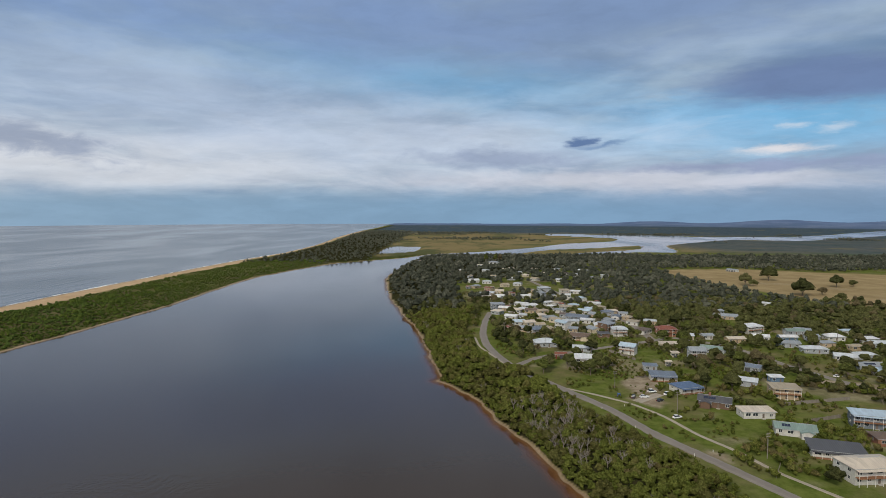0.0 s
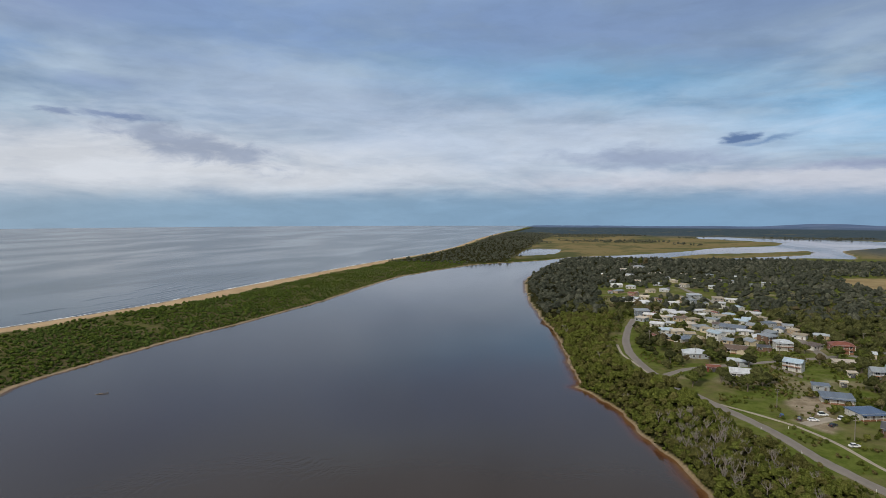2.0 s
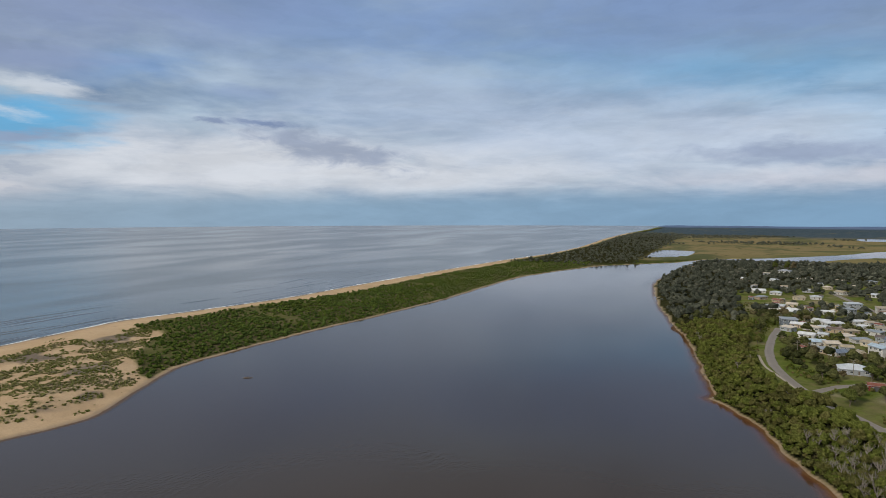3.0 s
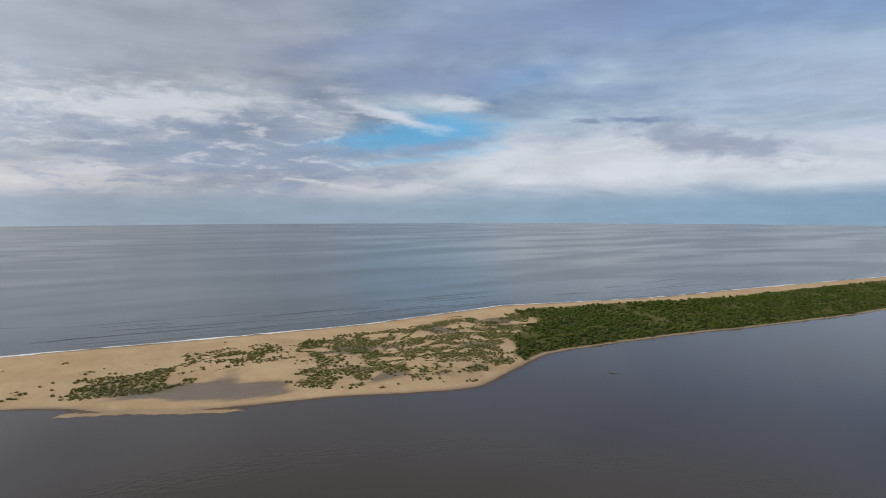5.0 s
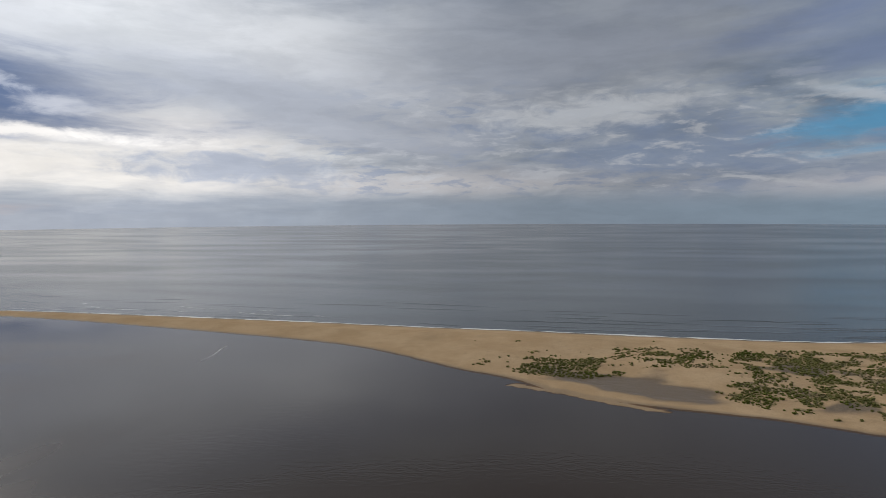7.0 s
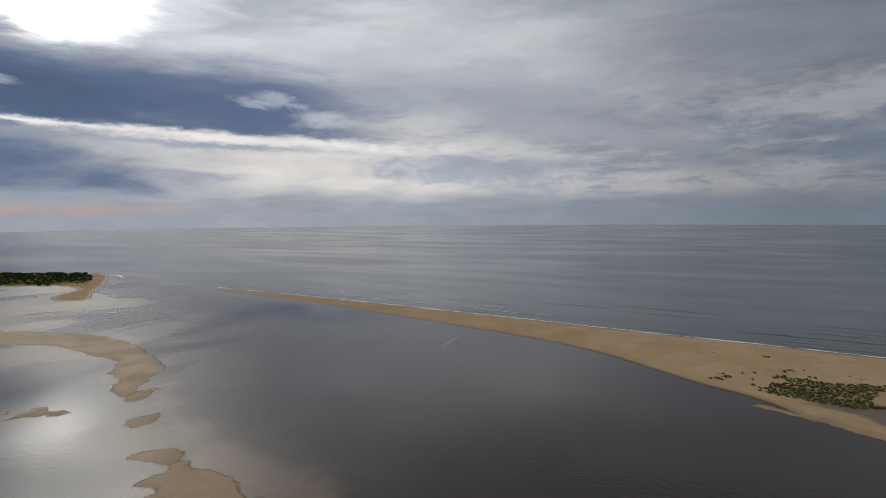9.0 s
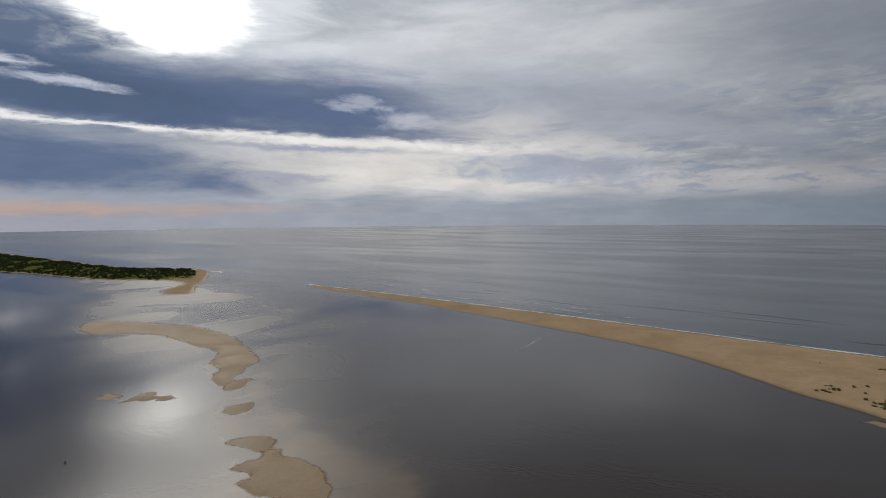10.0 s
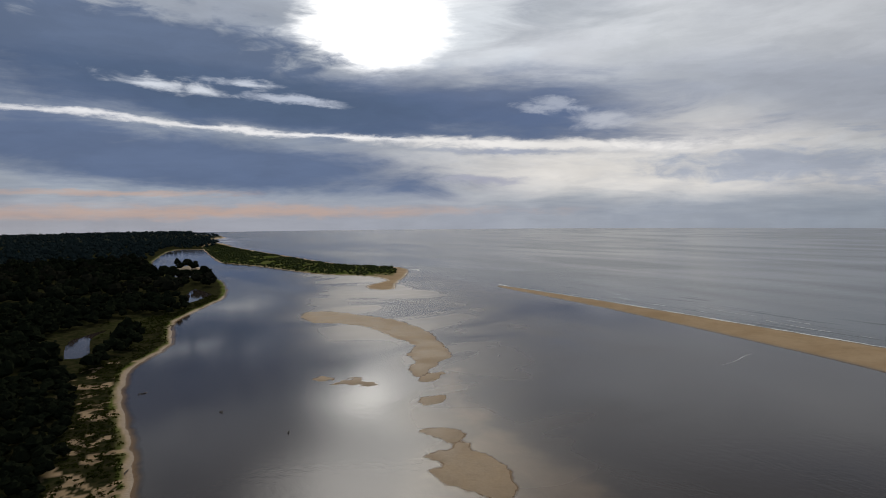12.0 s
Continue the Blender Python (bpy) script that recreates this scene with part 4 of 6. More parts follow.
EAST_WOOD = spline([(245, 1139), (900, 1160), (900, 900), (709, 955), (597, 925), (474, 985), (340, 960), (335, 780), (355, 690), (372, 592), (430, 545), (560, 520), (480, 440), (345, 455), (300, 462),
                    (247, 505), (201, 510), (172, 555), (176, 681), (185, 824)])
ROADS = {
    "road": ([(185, 95), (150, 132), (128, 165), (110, 203), (101, 223), (89, 249), (80, 278), (67, 305), (52, 336), (43, 356), (36, 384), (31, 417), (31, 456), (36, 504), (44, 552)], 7.0),
    "side_road": ([(47, 362), (60, 378), (82, 392), (135, 420), (150, 428), (162, 436)], 6.0),
    "back_road": ([(118, 820), (134, 680), (148, 600), (158, 500), (154, 430)], 7.0),
    "east_road": ([(172, 440), (190, 424), (202, 405), (212, 356), (224, 318), (232, 290), (262, 250)], 7.0),
}
TRACKS = {
    "gravel_drive": ([(66, 312), (80, 300), (93, 286), (102, 268), (108, 246), (116, 228), (122, 208), (140, 175)], 2.6),
    "drive": ([(96, 290), (104, 296), (112, 302)], 7.0),
    "foot_path": ([(24, 440), (26, 410), (34, 380), (42, 352), (54, 326)], 2.2),
}
LINES = [(spline(p, False), w) for p, w in (*ROADS.values(), *TRACKS.values())]


def near_road(x, y):
    d = np.full(np.shape(x), 1e9)
    for q, w in LINES:
        d = np.minimum(d, away(x, y, q, False) - w / 2)
    return d


HOMES = []      # x, y, reach of every building, so that nothing grows through one


def near_home(x, y):
    d = np.full(np.shape(x), 1e9)
    for hx, hy, hr in HOMES:
        d = np.minimum(d, np.hypot(x - hx, y - hy) - hr)
    return d


def plant_all():
    near_forms = [crown_form(s, 11, 132, 3.2, 6.4, 0.30, 0.28, 0.78, 14, 8) for s in range(8)]
    mid_forms = [crown_form(s, 7, 35, 3.9, 6.8, 0.55, 0.3, 0.6, 11, 6) for s in range(10, 16)]
    far_forms = [crown_form(s, 5, 10, 4.8, 6.6, 0.9, 0.3, 0.55, 8, 4) for s in range(20, 25)]
    # the wooded bank below the settlement
    x, y, rng = jitter(-90, 120, 120, 560, 3.55, 1)
    z, main = land(x, y)[:2]
    ok = (main > 1.6) & (x < town_edge(y) - 1) & (near_road(x, y) > 2.2)
    x, y, z = x[ok], y[ok], z[ok]
    s = rng.uniform(0.42, 0.92, len(x)) * (0.75 + 0.5 * fuzz(x, y, 25))
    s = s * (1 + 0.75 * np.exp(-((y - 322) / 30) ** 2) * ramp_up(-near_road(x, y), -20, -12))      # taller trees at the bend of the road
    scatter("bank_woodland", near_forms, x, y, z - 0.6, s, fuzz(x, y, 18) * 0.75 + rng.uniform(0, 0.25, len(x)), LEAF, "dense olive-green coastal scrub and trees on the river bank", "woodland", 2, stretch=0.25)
    under = [crown_form(s, 4, 10, 1.7, 2.4, 0.36, 0.1, 0.55, 8, 3) for s in range(130, 136)]
    x, y, rng = jitter(-90, 120, 120, 460, 2.7, 131)
    z, main = land(x, y)[:2]
    ok = (main > 1.4) & (x < town_edge(y) + 1) & (near_road(x, y) > 1.2)
    x, y, z = x[ok], y[ok], z[ok]
    scatter("bank_undergrowth", under, x, y, z - 0.3, rng.uniform(0.6, 1.35, len(x)), fuzz(x, y, 12) * 0.7 + rng.uniform(0, 0.3, len(x)), LEAF_FRINGE, "low green undergrowth between the trees of the bank", "shrubs", 132, stretch=0.3)
    # the settlement's own trees, its far end and the woods beyond it
    x, y, rng = jitter(-90, 430, 200, 620, 6.2, 3)
    z, main = land(x, y)[:2]
    wood = away(x, y, EAST_WOOD) > -4
    town = (x > town_edge(y)) & (fuzz(x, y, 46) > 0.47 + 0.11 * (y < 330)) & (near_home(x, y) > 1.0) & (x - town_edge(y) > 6)
    bank = (x < town_edge(y)) & (y > 560)
    ok = (main > 6) & (near_road(x, y) > 3.5) & (wood | town | bank) & (near_home(x, y) > 2.0) & (x < 0.78 * y + 30)
    x, y, z = x[ok], y[ok], z[ok]
    s = rng.uniform(0.6, 1.25, len(x))
    scatter("town_trees", mid_forms, x, y, z - 0.6, s, fuzz(x, y, 20) * 0.7 + rng.uniform(0, 0.3, len(x)), LEAF_TOWN, "mixed eucalypts and shrubs among the houses", "woodland", 4, stretch=0.2)
    x, y, rng = jitter(-90, 1000, 560, 1300, 10.6, 5)
    z, main = land(x, y)[:2]
    wood = (away(x, y, EAST_WOOD) > -4)
    bank = (x < town_edge(y))
    north = (y > 985 + 40 * fuzz(x, y, 60)) & (x < 1000)
    town = (fuzz(x, y, 40) > 0.47) & (x < 200)
    field = away(x, y, FIELD) > -2
    ok = (main > 6) & (near_road(x, y) > 4) & (wood | bank | north | town) & (near_home(x, y) > 3.5) & ~field & (y > 560)
    x, y, z = x[ok], y[ok], z[ok]
    s = rng.uniform(0.75, 1.4, len(x)) * (0.8 + 0.4 * fuzz(x, y, 50))
    scatter("far_woodland", far_forms, x, y, z - 0.8, s, fuzz(x, y, 40) * 0.7 + rng.uniform(0, 0.3, len(x)), LEAF_HAZY, "eucalypt woods behind the settlement, greyed by haze in the leaf colour", "woodland", 6, stretch=0.2)
    # hedges and shrubs of the gardens
    bushy = [crown_form(s, 4, 8, 1.6, 1.9, 0.4, 0.12, 0.5, 7, 3) for s in range(25, 30)]
    x, y, rng = jitter(20, 340, 205, 700, 3.1, 9)
    z, main = land(x, y)[:2]
    hedge = (np.abs(fuzz(x, y, 26, 2) - 0.5) < 0.05) | (fuzz(x, y, 14) > 0.57 - 0.05 * (y > 400)) | ((near_home(x, y) < 2.2) & (fuzz(x, y, 6) > 0.5))
    ok = hedge & (x > town_edge(y)) & (near_home(x, y) > 0.2) & (near_road(x, y) > 1.6) & (x < 0.78 * y + 30)
    x, y, z = x[ok], y[ok], z[ok]
    big = 1 + 0.7 * ((y < 340) & (x > 112) & (fuzz(x, y, 20) > 0.45))          # older gardens are overgrown
    scatter("garden_shrubs", bushy, x, y, z - 0.2, rng.uniform(0.5, 1.25, len(x)) * big, fuzz(x, y, 9) * 0.6 + rng.uniform(0, 0.4, len(x)), LEAF_FRINGE, "garden shrubs and hedges between the houses", "shrubs", 10, stretch=0.3)
    # the hill at the root of the spit, and belts of trees on the plain
    x, y, rng = jitter(-430, 1500, 1130, 2900, 15.5, 7)
    z, main, spit, north_d = land(x, y)[:4]
    hill = (x < -145 + 40 * (fuzz(x, y, 60) - 0.5)) & (spit > 14) & (x > sea_edge(y) + 45) & (away(x, y, POOLS[0]) < -8)
    belt = (fuzz(x, y, 210) > 0.63) & (y > 1900) & ((north_d > 15) | (main > 15))
    ok = hill | belt
    x, y, z = x[ok], y[ok], z[ok]
    scatter("hill_woodland", far_forms, x, y, z - 1.5, rng.uniform(0.5, 1.1, len(x)) * (1 + 0.15 * ramp_up(y, 1500, 2000)), fuzz(x, y, 80) * 0.8, LEAF_HAZY, "dark scrub covering the dune hill and plain, haze mixed into its colour", "woodland", 8, stretch=0.2)
    # the woods south of the inlet, their backlit shade painted into the leaves
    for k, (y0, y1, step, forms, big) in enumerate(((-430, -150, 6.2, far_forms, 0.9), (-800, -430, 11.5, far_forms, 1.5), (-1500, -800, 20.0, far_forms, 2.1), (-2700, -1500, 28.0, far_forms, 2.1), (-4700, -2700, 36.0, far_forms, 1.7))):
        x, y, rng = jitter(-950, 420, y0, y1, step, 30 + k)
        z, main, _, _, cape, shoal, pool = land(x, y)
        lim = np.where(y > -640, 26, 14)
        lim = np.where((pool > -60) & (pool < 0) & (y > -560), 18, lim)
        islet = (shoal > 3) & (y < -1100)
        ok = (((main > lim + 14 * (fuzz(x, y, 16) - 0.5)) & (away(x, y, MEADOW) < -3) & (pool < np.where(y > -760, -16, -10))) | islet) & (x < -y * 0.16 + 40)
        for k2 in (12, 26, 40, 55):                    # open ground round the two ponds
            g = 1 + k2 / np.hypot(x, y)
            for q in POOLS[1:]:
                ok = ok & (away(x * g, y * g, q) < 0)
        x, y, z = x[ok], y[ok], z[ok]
        scatter("south_woodland", forms, x, y, z - 0.8, rng.uniform(0.8, 1.4, len(x)) * big, fuzz(x, y, 40) * 0.8, LEAF_BACKLIT if y0 > -2700 else LEAF_HAZE_BLUE, "dense tea-tree woods, backlit shade and far haze put into the colour", "woodland", 40 + k, stretch=0.2)
    # low green shrubs along the south shore
    bush = [crown_form(s, 4, 28, 1.5, 1.5, 0.34, 0.2) for s in range(50, 54)]
    x, y, rng = jitter(-240, 60, -800, -150, 2.9, 51)
    z, main, _, _, _, _, pool = land(x, y)
    ok = (main > 4) & (main < 30) & (fuzz(x, y, 9) > 0.38 + 0.16 * ramp_up(main, 8, 26)) & (pool < -3)
    mead = (away(x, y, MEADOW) > -4) & (fuzz(x, y, 11) > 0.62) & (pool < -3)
    ok = ok | mead
    x, y, z = x[ok], y[ok], z[ok]
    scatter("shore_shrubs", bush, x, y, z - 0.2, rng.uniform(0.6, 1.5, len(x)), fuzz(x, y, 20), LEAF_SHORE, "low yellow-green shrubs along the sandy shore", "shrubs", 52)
    # the spit: green scrub, then tufts on the dunes
    x, y, rng = jitter(-470, -230, 235, 1180, 3.5, 60)
    r = np.hypot(x, y)
    z, main, spit = land(x, y)[:3]
    ok = (scrub_cover(x, y, spit) > 0.5) & (fuzz(x, y, 24) + rng.uniform(-0.1, 0.1, len(x)) > 0.31)
    x, y, z = x[ok], y[ok], z[ok]
    low = [crown_form(s, 4, 8, 2.3, 1.8, 0.5, 0.1, 0.6, 8, 3) for s in range(61, 66)]
    scatter("spit_scrub", low, x, y, z - 0.3, rng.uniform(0.5, 1.35, len(x)) * (0.65 + 0.7 * fuzz(x, y, 15)) * (1 - 0.2 * ramp_up(y, 500, 900)), fuzz(x, y, 26) * 0.9 + rng.uniform(0, 0.35, len(x)), LEAF_SCRUB, "thick bright-green coastal scrub on the spit", "scrub", 67, stretch=0.3)
    x, y, rng = jitter(-480, -270, -130, 360, 1.9, 70)
    z, main, spit = land(x, y)[:3]
    da, db = away(x, y, DUNE_A), away(x, y, DUNE_B)
    patchy = fuzz(x, y, 9, 3) * 0.6 + fuzz(x + 500, y, 28, 2) * 0.4 + rng.uniform(-0.07, 0.07, len(x))
    ok = ((da > -3) & (patchy > 0.40)) | ((db > -4) & (patchy > 0.455)) | ((da > -26) & (x < -380) & (patchy > 0.56)) | ((spit > 26) & (x < -395) & (patchy > 0.74) & (y > -120)) | ((x < -425) & (x > -446) & (y > 250) & (patchy > 0.5))
    x, y, z = x[ok & (spit > 6)], y[ok & (spit > 6)], z[ok & (spit > 6)]
    tuft = [crown_form(s, 4, 12, 1.9, 0.62, 0.34, 0.1, 0.6, 7, 2) for s in range(71, 76)]
    scatter("dune_grass", tuft, x, y, z - 0.15, rng.uniform(0.4, 1.15, len(x)), fuzz(x, y, 14), LEAF_TUFT, "dune grass and low succulent tufts on the sand", "grass", 77, stretch=0.3)
    # the far sandy cape beyond the inlet
    x, y, rng = jitter(-580, -290, -2300, -860, 8.0, 80)
    z, main, spit, _, cape = land(x, y)[:5]
    ok = (cape > np.where(x > -455, 3, 20)) & (fuzz(x, y, 30) > 0.36) & ((y < -930) | (cape > 26))
    x, y, z = x[ok], y[ok], z[ok]
    scatter("cape_scrub", [f * 1.2 for f in low], x, y, z - 0.4, rng.uniform(0.9, 1.9, len(x)), fuzz(x, y, 40) * 0.5, LEAF_CAPE, "dark green scrub on the far cape", "scrub", 81)


def tube(bm, pts, radii, sides=6):
    """A tapered limb along a few points."""
    rings = []
    for i, p in enumerate(pts):
        d = (Vector(pts[min(i + 1, len(pts) - 1)]) - Vector(pts[max(i - 1, 0)])).normalized()
        q = d.to_track_quat("Z", "Y").to_matrix()
        rings.append([bm.verts.new(Vector(p) + q @ Vector((math.cos(a) * radii[i], math.sin(a) * radii[i], 0))) for a in (2 * math.pi * k / sides for k in range(sides))])
    for a, b in zip(rings, rings[1:]):
        for k in range(sides):
            bm.faces.new((a[k], a[(k + 1) % sides], b[(k + 1) % sides], b[k]))
    bm.faces.new(rings[-1])
    return rings


def make_tree(seed, wide, tall, quads=900, size=0.36, clumps=10, base=0.42, leaf=None, label="spreading eucalypt with a grey trunk and olive crown"):
    """One tree: a leaning trunk that forks into limbs, and a crown of clumps."""
    rng = random.Random(seed)
    t = thing("tree", label, "tree", "scattered trees")
    bm = bmesh.new()
    lean = (rng.uniform(-0.4, 0.4), rng.uniform(-0.4, 0.4))
    fork = tall * base * 0.75
    tube(bm, [(0, 0, -0.8), (lean[0] * 0.3, lean[1] * 0.3, fork * 0.5), (lean[0], lean[1], fork)], [0.034 * tall, 0.026 * tall, 0.02 * tall], 7)
    for k in range(6):
        a, u = k * 1.05 + rng.uniform(-0.3, 0.3), rng.uniform(0.4, 0.62)
        end = (math.cos(a) * wide * u, math.sin(a) * wide * u, tall * rng.uniform(0.62, 0.8))
        midp = (lean[0] + end[0] * 0.45, lean[1] + end[1] * 0.45, fork + (end[2] - fork) * 0.62)
        tube(bm, [(lean[0], lean[1], fork - 0.2), midp, end], [0.016 * tall, 0.011 * tall, 0.004 * tall], 5)
    part("trunk", bm, BARK, t)
    q = crown_form(seed + 90, clumps, quads * 2 // 3, wide, tall, size, base, 0.74, 14, 8)
    me = mesh_of("crown", q.reshape(-1, 3), np.arange(q.shape[0] * 4).reshape(-1, 4))
    part("crown", me, leaf or LEAF, t)
    return t


def bare_tree(seed, tall):
    """A dead tree: a pale trunk and forking leafless branches."""
    rng = random.Random(seed)
    t = thing("dead_tree", "bare grey dead tree standing in the scrub", "tree", "dead trees on the bank")
    bm = bmesh.new()
    top = (rng.uniform(-0.8, 0.8), rng.uniform(-0.8, 0.8), tall * 0.55)
    tube(bm, [(0, 0, -0.8), (top[0] * 0.4, top[1] * 0.3, tall * 0.3), top], [0.16, 0.13, 0.09], 5)
    part("trunk", bm, DEADWOOD, t)
    for k in range(7):
        a, u = k * 0.9 + rng.uniform(-0.3, 0.3), rng.uniform(0.5, 1.0)
        f = rng.uniform(0.45, 1.0)
        root = Vector((top[0] * f, top[1] * f, top[2] * f))
        end = Vector((math.cos(a) * 2.4 * u, math.sin(a) * 2.4 * u, tall * rng.uniform(0.75, 1.0)))
        mid = root.lerp(end, 0.5) + Vector((rng.uniform(-0.3, 0.3), rng.uniform(-0.3, 0.3), -0.3))
        bm = bmesh.new()
        tube(bm, [root, mid, end], [0.08, 0.06, 0.03], 4)
        for j in range(4):
            s = mid.lerp(end, rng.uniform(0, 0.8))
            tube(bm, [s, s + Vector((rng.uniform(-1, 1), rng.uniform(-1, 1), rng.uniform(0.4, 1.3)))], [0.045, 0.02], 3)
        part("branch", bm, DEADWOOD, t)
    return t


def place_trees():
    forms = [make_tree(1, 4.4, 8.5, 900, 0.42, 13, 0.3, LEAF_TOWN), make_tree(2, 3.6, 7.0, 700, 0.4, 11, 0.3, LEAF_TOWN), make_tree(3, 5.2, 9.5, 1050, 0.45, 14, 0.34, LEAF_TOWN), make_tree(4, 3.0, 6.0, 560, 0.38, 9, 0.3), make_tree(5, 2.2, 3.4, 340, 0.34, 6, 0.15, LEAF_FRINGE, "rounded garden shrub with dense green leaves")]
    wide = [make_tree(6, 13.0, 18, 1100, 0.8, 15, 0.22, LEAF_TOWN, "broad spreading paddock tree in dry grass"), make_tree(7, 9.5, 15, 800, 0.75, 13, 0.28, LEAF_TOWN, "paddock eucalypt standing in dry grass"),
            make_tree(8, 6.5, 9.0, 420, 0.7, 9, 0.18, LEAF_TOWN, "low round paddock tree in dry grass")]
    pine = make_tree(9, 5.0, 21, 520, 0.75, 16, 0.2, LEAF_TOWN, "tall dark conifer rising over the settlement")
    first = {}

    def at(tree, x, y, turn):
        m = pose(x, y, height(x, y), 0, 0, turn)
        if tree.name not in first:
            first[tree.name] = True
            tree.matrix_world = m
        else:
            copy_thing(tree, m)

    for k, (x, y, f) in enumerate(((389, 762, 1), (447, 813, 0), (404, 664, 0), (492, 740, 1), (517, 746, 2), (422, 626, 2), (393, 750, 2), (432, 673, 2))):
        at(wide[f], x, y, k * 57)
    for x, y in ((94, 1063), (77, 1063), (102, 1058)):
        at(pine, x, y, x * 3)
    dead = [bare_tree(31, 5.6), bare_tree(32, 6.4), bare_tree(33, 5.0)]
    rng = random.Random(5)
    count = 0
    while count < 80:                       # the dead stand lies mostly between the beach and the road's bend
        x, y = rng.gauss(48, 12), rng.gauss(248, 34)
        if rng.random() < 0.35:
            x, y = rng.uniform(-60, 100), rng.uniform(170, 520)
        ax, ay = np.array([x]), np.array([y])
        if land(ax, ay)[1][0] < 6 or x > town_edge(y) - 4 or near_road(ax, ay)[0] < 2.5:
            continue
        at(dead[count % 3], x, y, rng.uniform(0, 360))
        count += 1
    # named trees in the gardens
    for x, y, f in ((214, 352, 0), (256, 336, 2), (196, 398, 1), (187, 392, 3), (85, 338, 2), (94, 345, 0), (150, 352, 0), (246, 300, 4), (196, 272, 4), (72, 415, 3), (166, 330, 1), (160, 322, 3),
                    (140, 330, 4), (222, 300, 4), (78, 345, 1), (62, 350, 0), (230, 345, 3), (190, 460, 2), (205, 470, 0), (262, 420, 2)):
        at(forms[f], x, y, x * 7)
    rng = random.Random(12)
    made = 0
    for k in range(2600):
        x, y = rng.uniform(20, 330), rng.uniform(205, 560)
        if made >= 210:
            break
        ax, ay = np.array([x]), np.array([y])
        if x < town_edge(y) + 4 or x > 0.76 * y + 20 or near_home(ax, ay)[0] < 1.8 or near_road(ax, ay)[0] < 3 or fuzz(ax, ay, 40)[0] < 0.46 or (y < 330 and x < 135) or (y < 300 and x < 215):
            continue
        at(forms[rng.choice((0, 1, 1, 2, 3, 3, 4, 4, 4))], x, y, rng.uniform(0, 360))
        made += 1

# ================================================================ the settlement


def box(bm, x0, x1, y0, y1, z0, z1, bevel=0.0):
    v = [bm.verts.new((x, y, z)) for z in (z0, z1) for y in (y0, y1) for x in (x0, x1)]
    made = [bm.faces.new([v[i] for i in f]) for f in ((0, 2, 3, 1), (4, 5, 7, 6), (0, 1, 5, 4), (2, 6, 7, 3), (0, 4, 6, 2), (1, 3, 7, 5))]
    if bevel:
        edges = {e for f in made for e in f.edges}
        bmesh.ops.bevel(bm, geom=list(edges), offset=bevel, segments=1, affect="EDGES")
    return bm


def boxed(*dims, bevel=0.0):
    return box(bmesh.new(), *dims, bevel)


def solid(points, faces):
    bm = bmesh.new()
    v = [bm.verts.new(p) for p in points]
    for f in faces:
        bm.faces.new([v[i] for i in f])
    bmesh.ops.recalc_face_normals(bm, faces=bm.faces)
    return bm


def roof_form(kind, w, d, z, rise, over):
    """A closed roof over a w by d plan whose walls end at z."""
    a, b, t = w / 2 + over, d / 2 + over, 0.18
    if kind == "hip":
        k = max(a - b, 0.3)
        p = [(-a, -b, z), (a, -b, z), (a, b, z), (-a, b, z), (-a, -b, z + t), (a, -b, z + t), (a, b, z + t), (-a, b, z + t), (-k, 0, z + t + rise), (k, 0, z + t + rise)]
        return solid(p, [(3, 2, 1, 0), (0, 1, 5, 4), (1, 2, 6, 5), (2, 3, 7, 6), (3, 0, 4, 7), (4, 5, 9, 8), (5, 6, 9), (6, 7, 8, 9), (7, 4, 8)])
    if kind == "gable":
        p = []
        for x in (-a, a):
            p += [(x, -b, z - 0.1), (x, 0, z + rise), (x, b, z - 0.1), (x, b, z - 0.1 + t), (x, 0, z + rise + t), (x, -b, z - 0.1 + t)]
        f = [(0, 1, 4, 5), (1, 2, 3, 4), (6, 11, 10, 7), (7, 10, 9, 8)]
        f += [(i, (i + 1) % 6, (i + 1) % 6 + 6, i + 6) for i in range(6)]
        return solid(p, f)
    # a single low slope
    p = [(x, y, z + (rise * (y + b) / (2 * b)) + h) for h in (0, t) for y in (-b, b) for x in (-a, a)]
    return solid(p, [(0, 2, 3, 1), (4, 5, 7, 6), (0, 1, 5, 4), (2, 6, 7, 3), (0, 4, 6, 2), (1, 3, 7, 5)])


def wall_form(kind, w, d, z, rise):
    """Outside walls, with gable ends or a slope where the roof asks for them."""
    a, b = w / 2, d / 2
    if kind == "gable":
        p = []
        for x in (-a, a):
            p += [(x, -b, -0.8), (x, b, -0.8), (x, b, z), (x, 0, z + rise * 0.96), (x, -b, z)]
        f = [(0, 1, 2, 3, 4), (5, 9, 8, 7, 6)] + [(i, (i + 1) % 5, (i + 1) % 5 + 5, i + 5) for i in range(5)]
        return solid(p, f)
    up = 0.0 if kind == "hip" else rise * 0.9
    p = [(-a, -b, -0.8), (a, -b, -0.8), (a, b, -0.8), (-a, b, -0.8), (-a, -b, z), (a, -b, z), (a, b, z + up), (-a, b, z + up)]
    return solid(p, [(3, 2, 1, 0), (4, 5, 6, 7), (0, 1, 5, 4), (1, 2, 6, 5), (2, 3, 7, 6), (3, 0, 4, 7)])


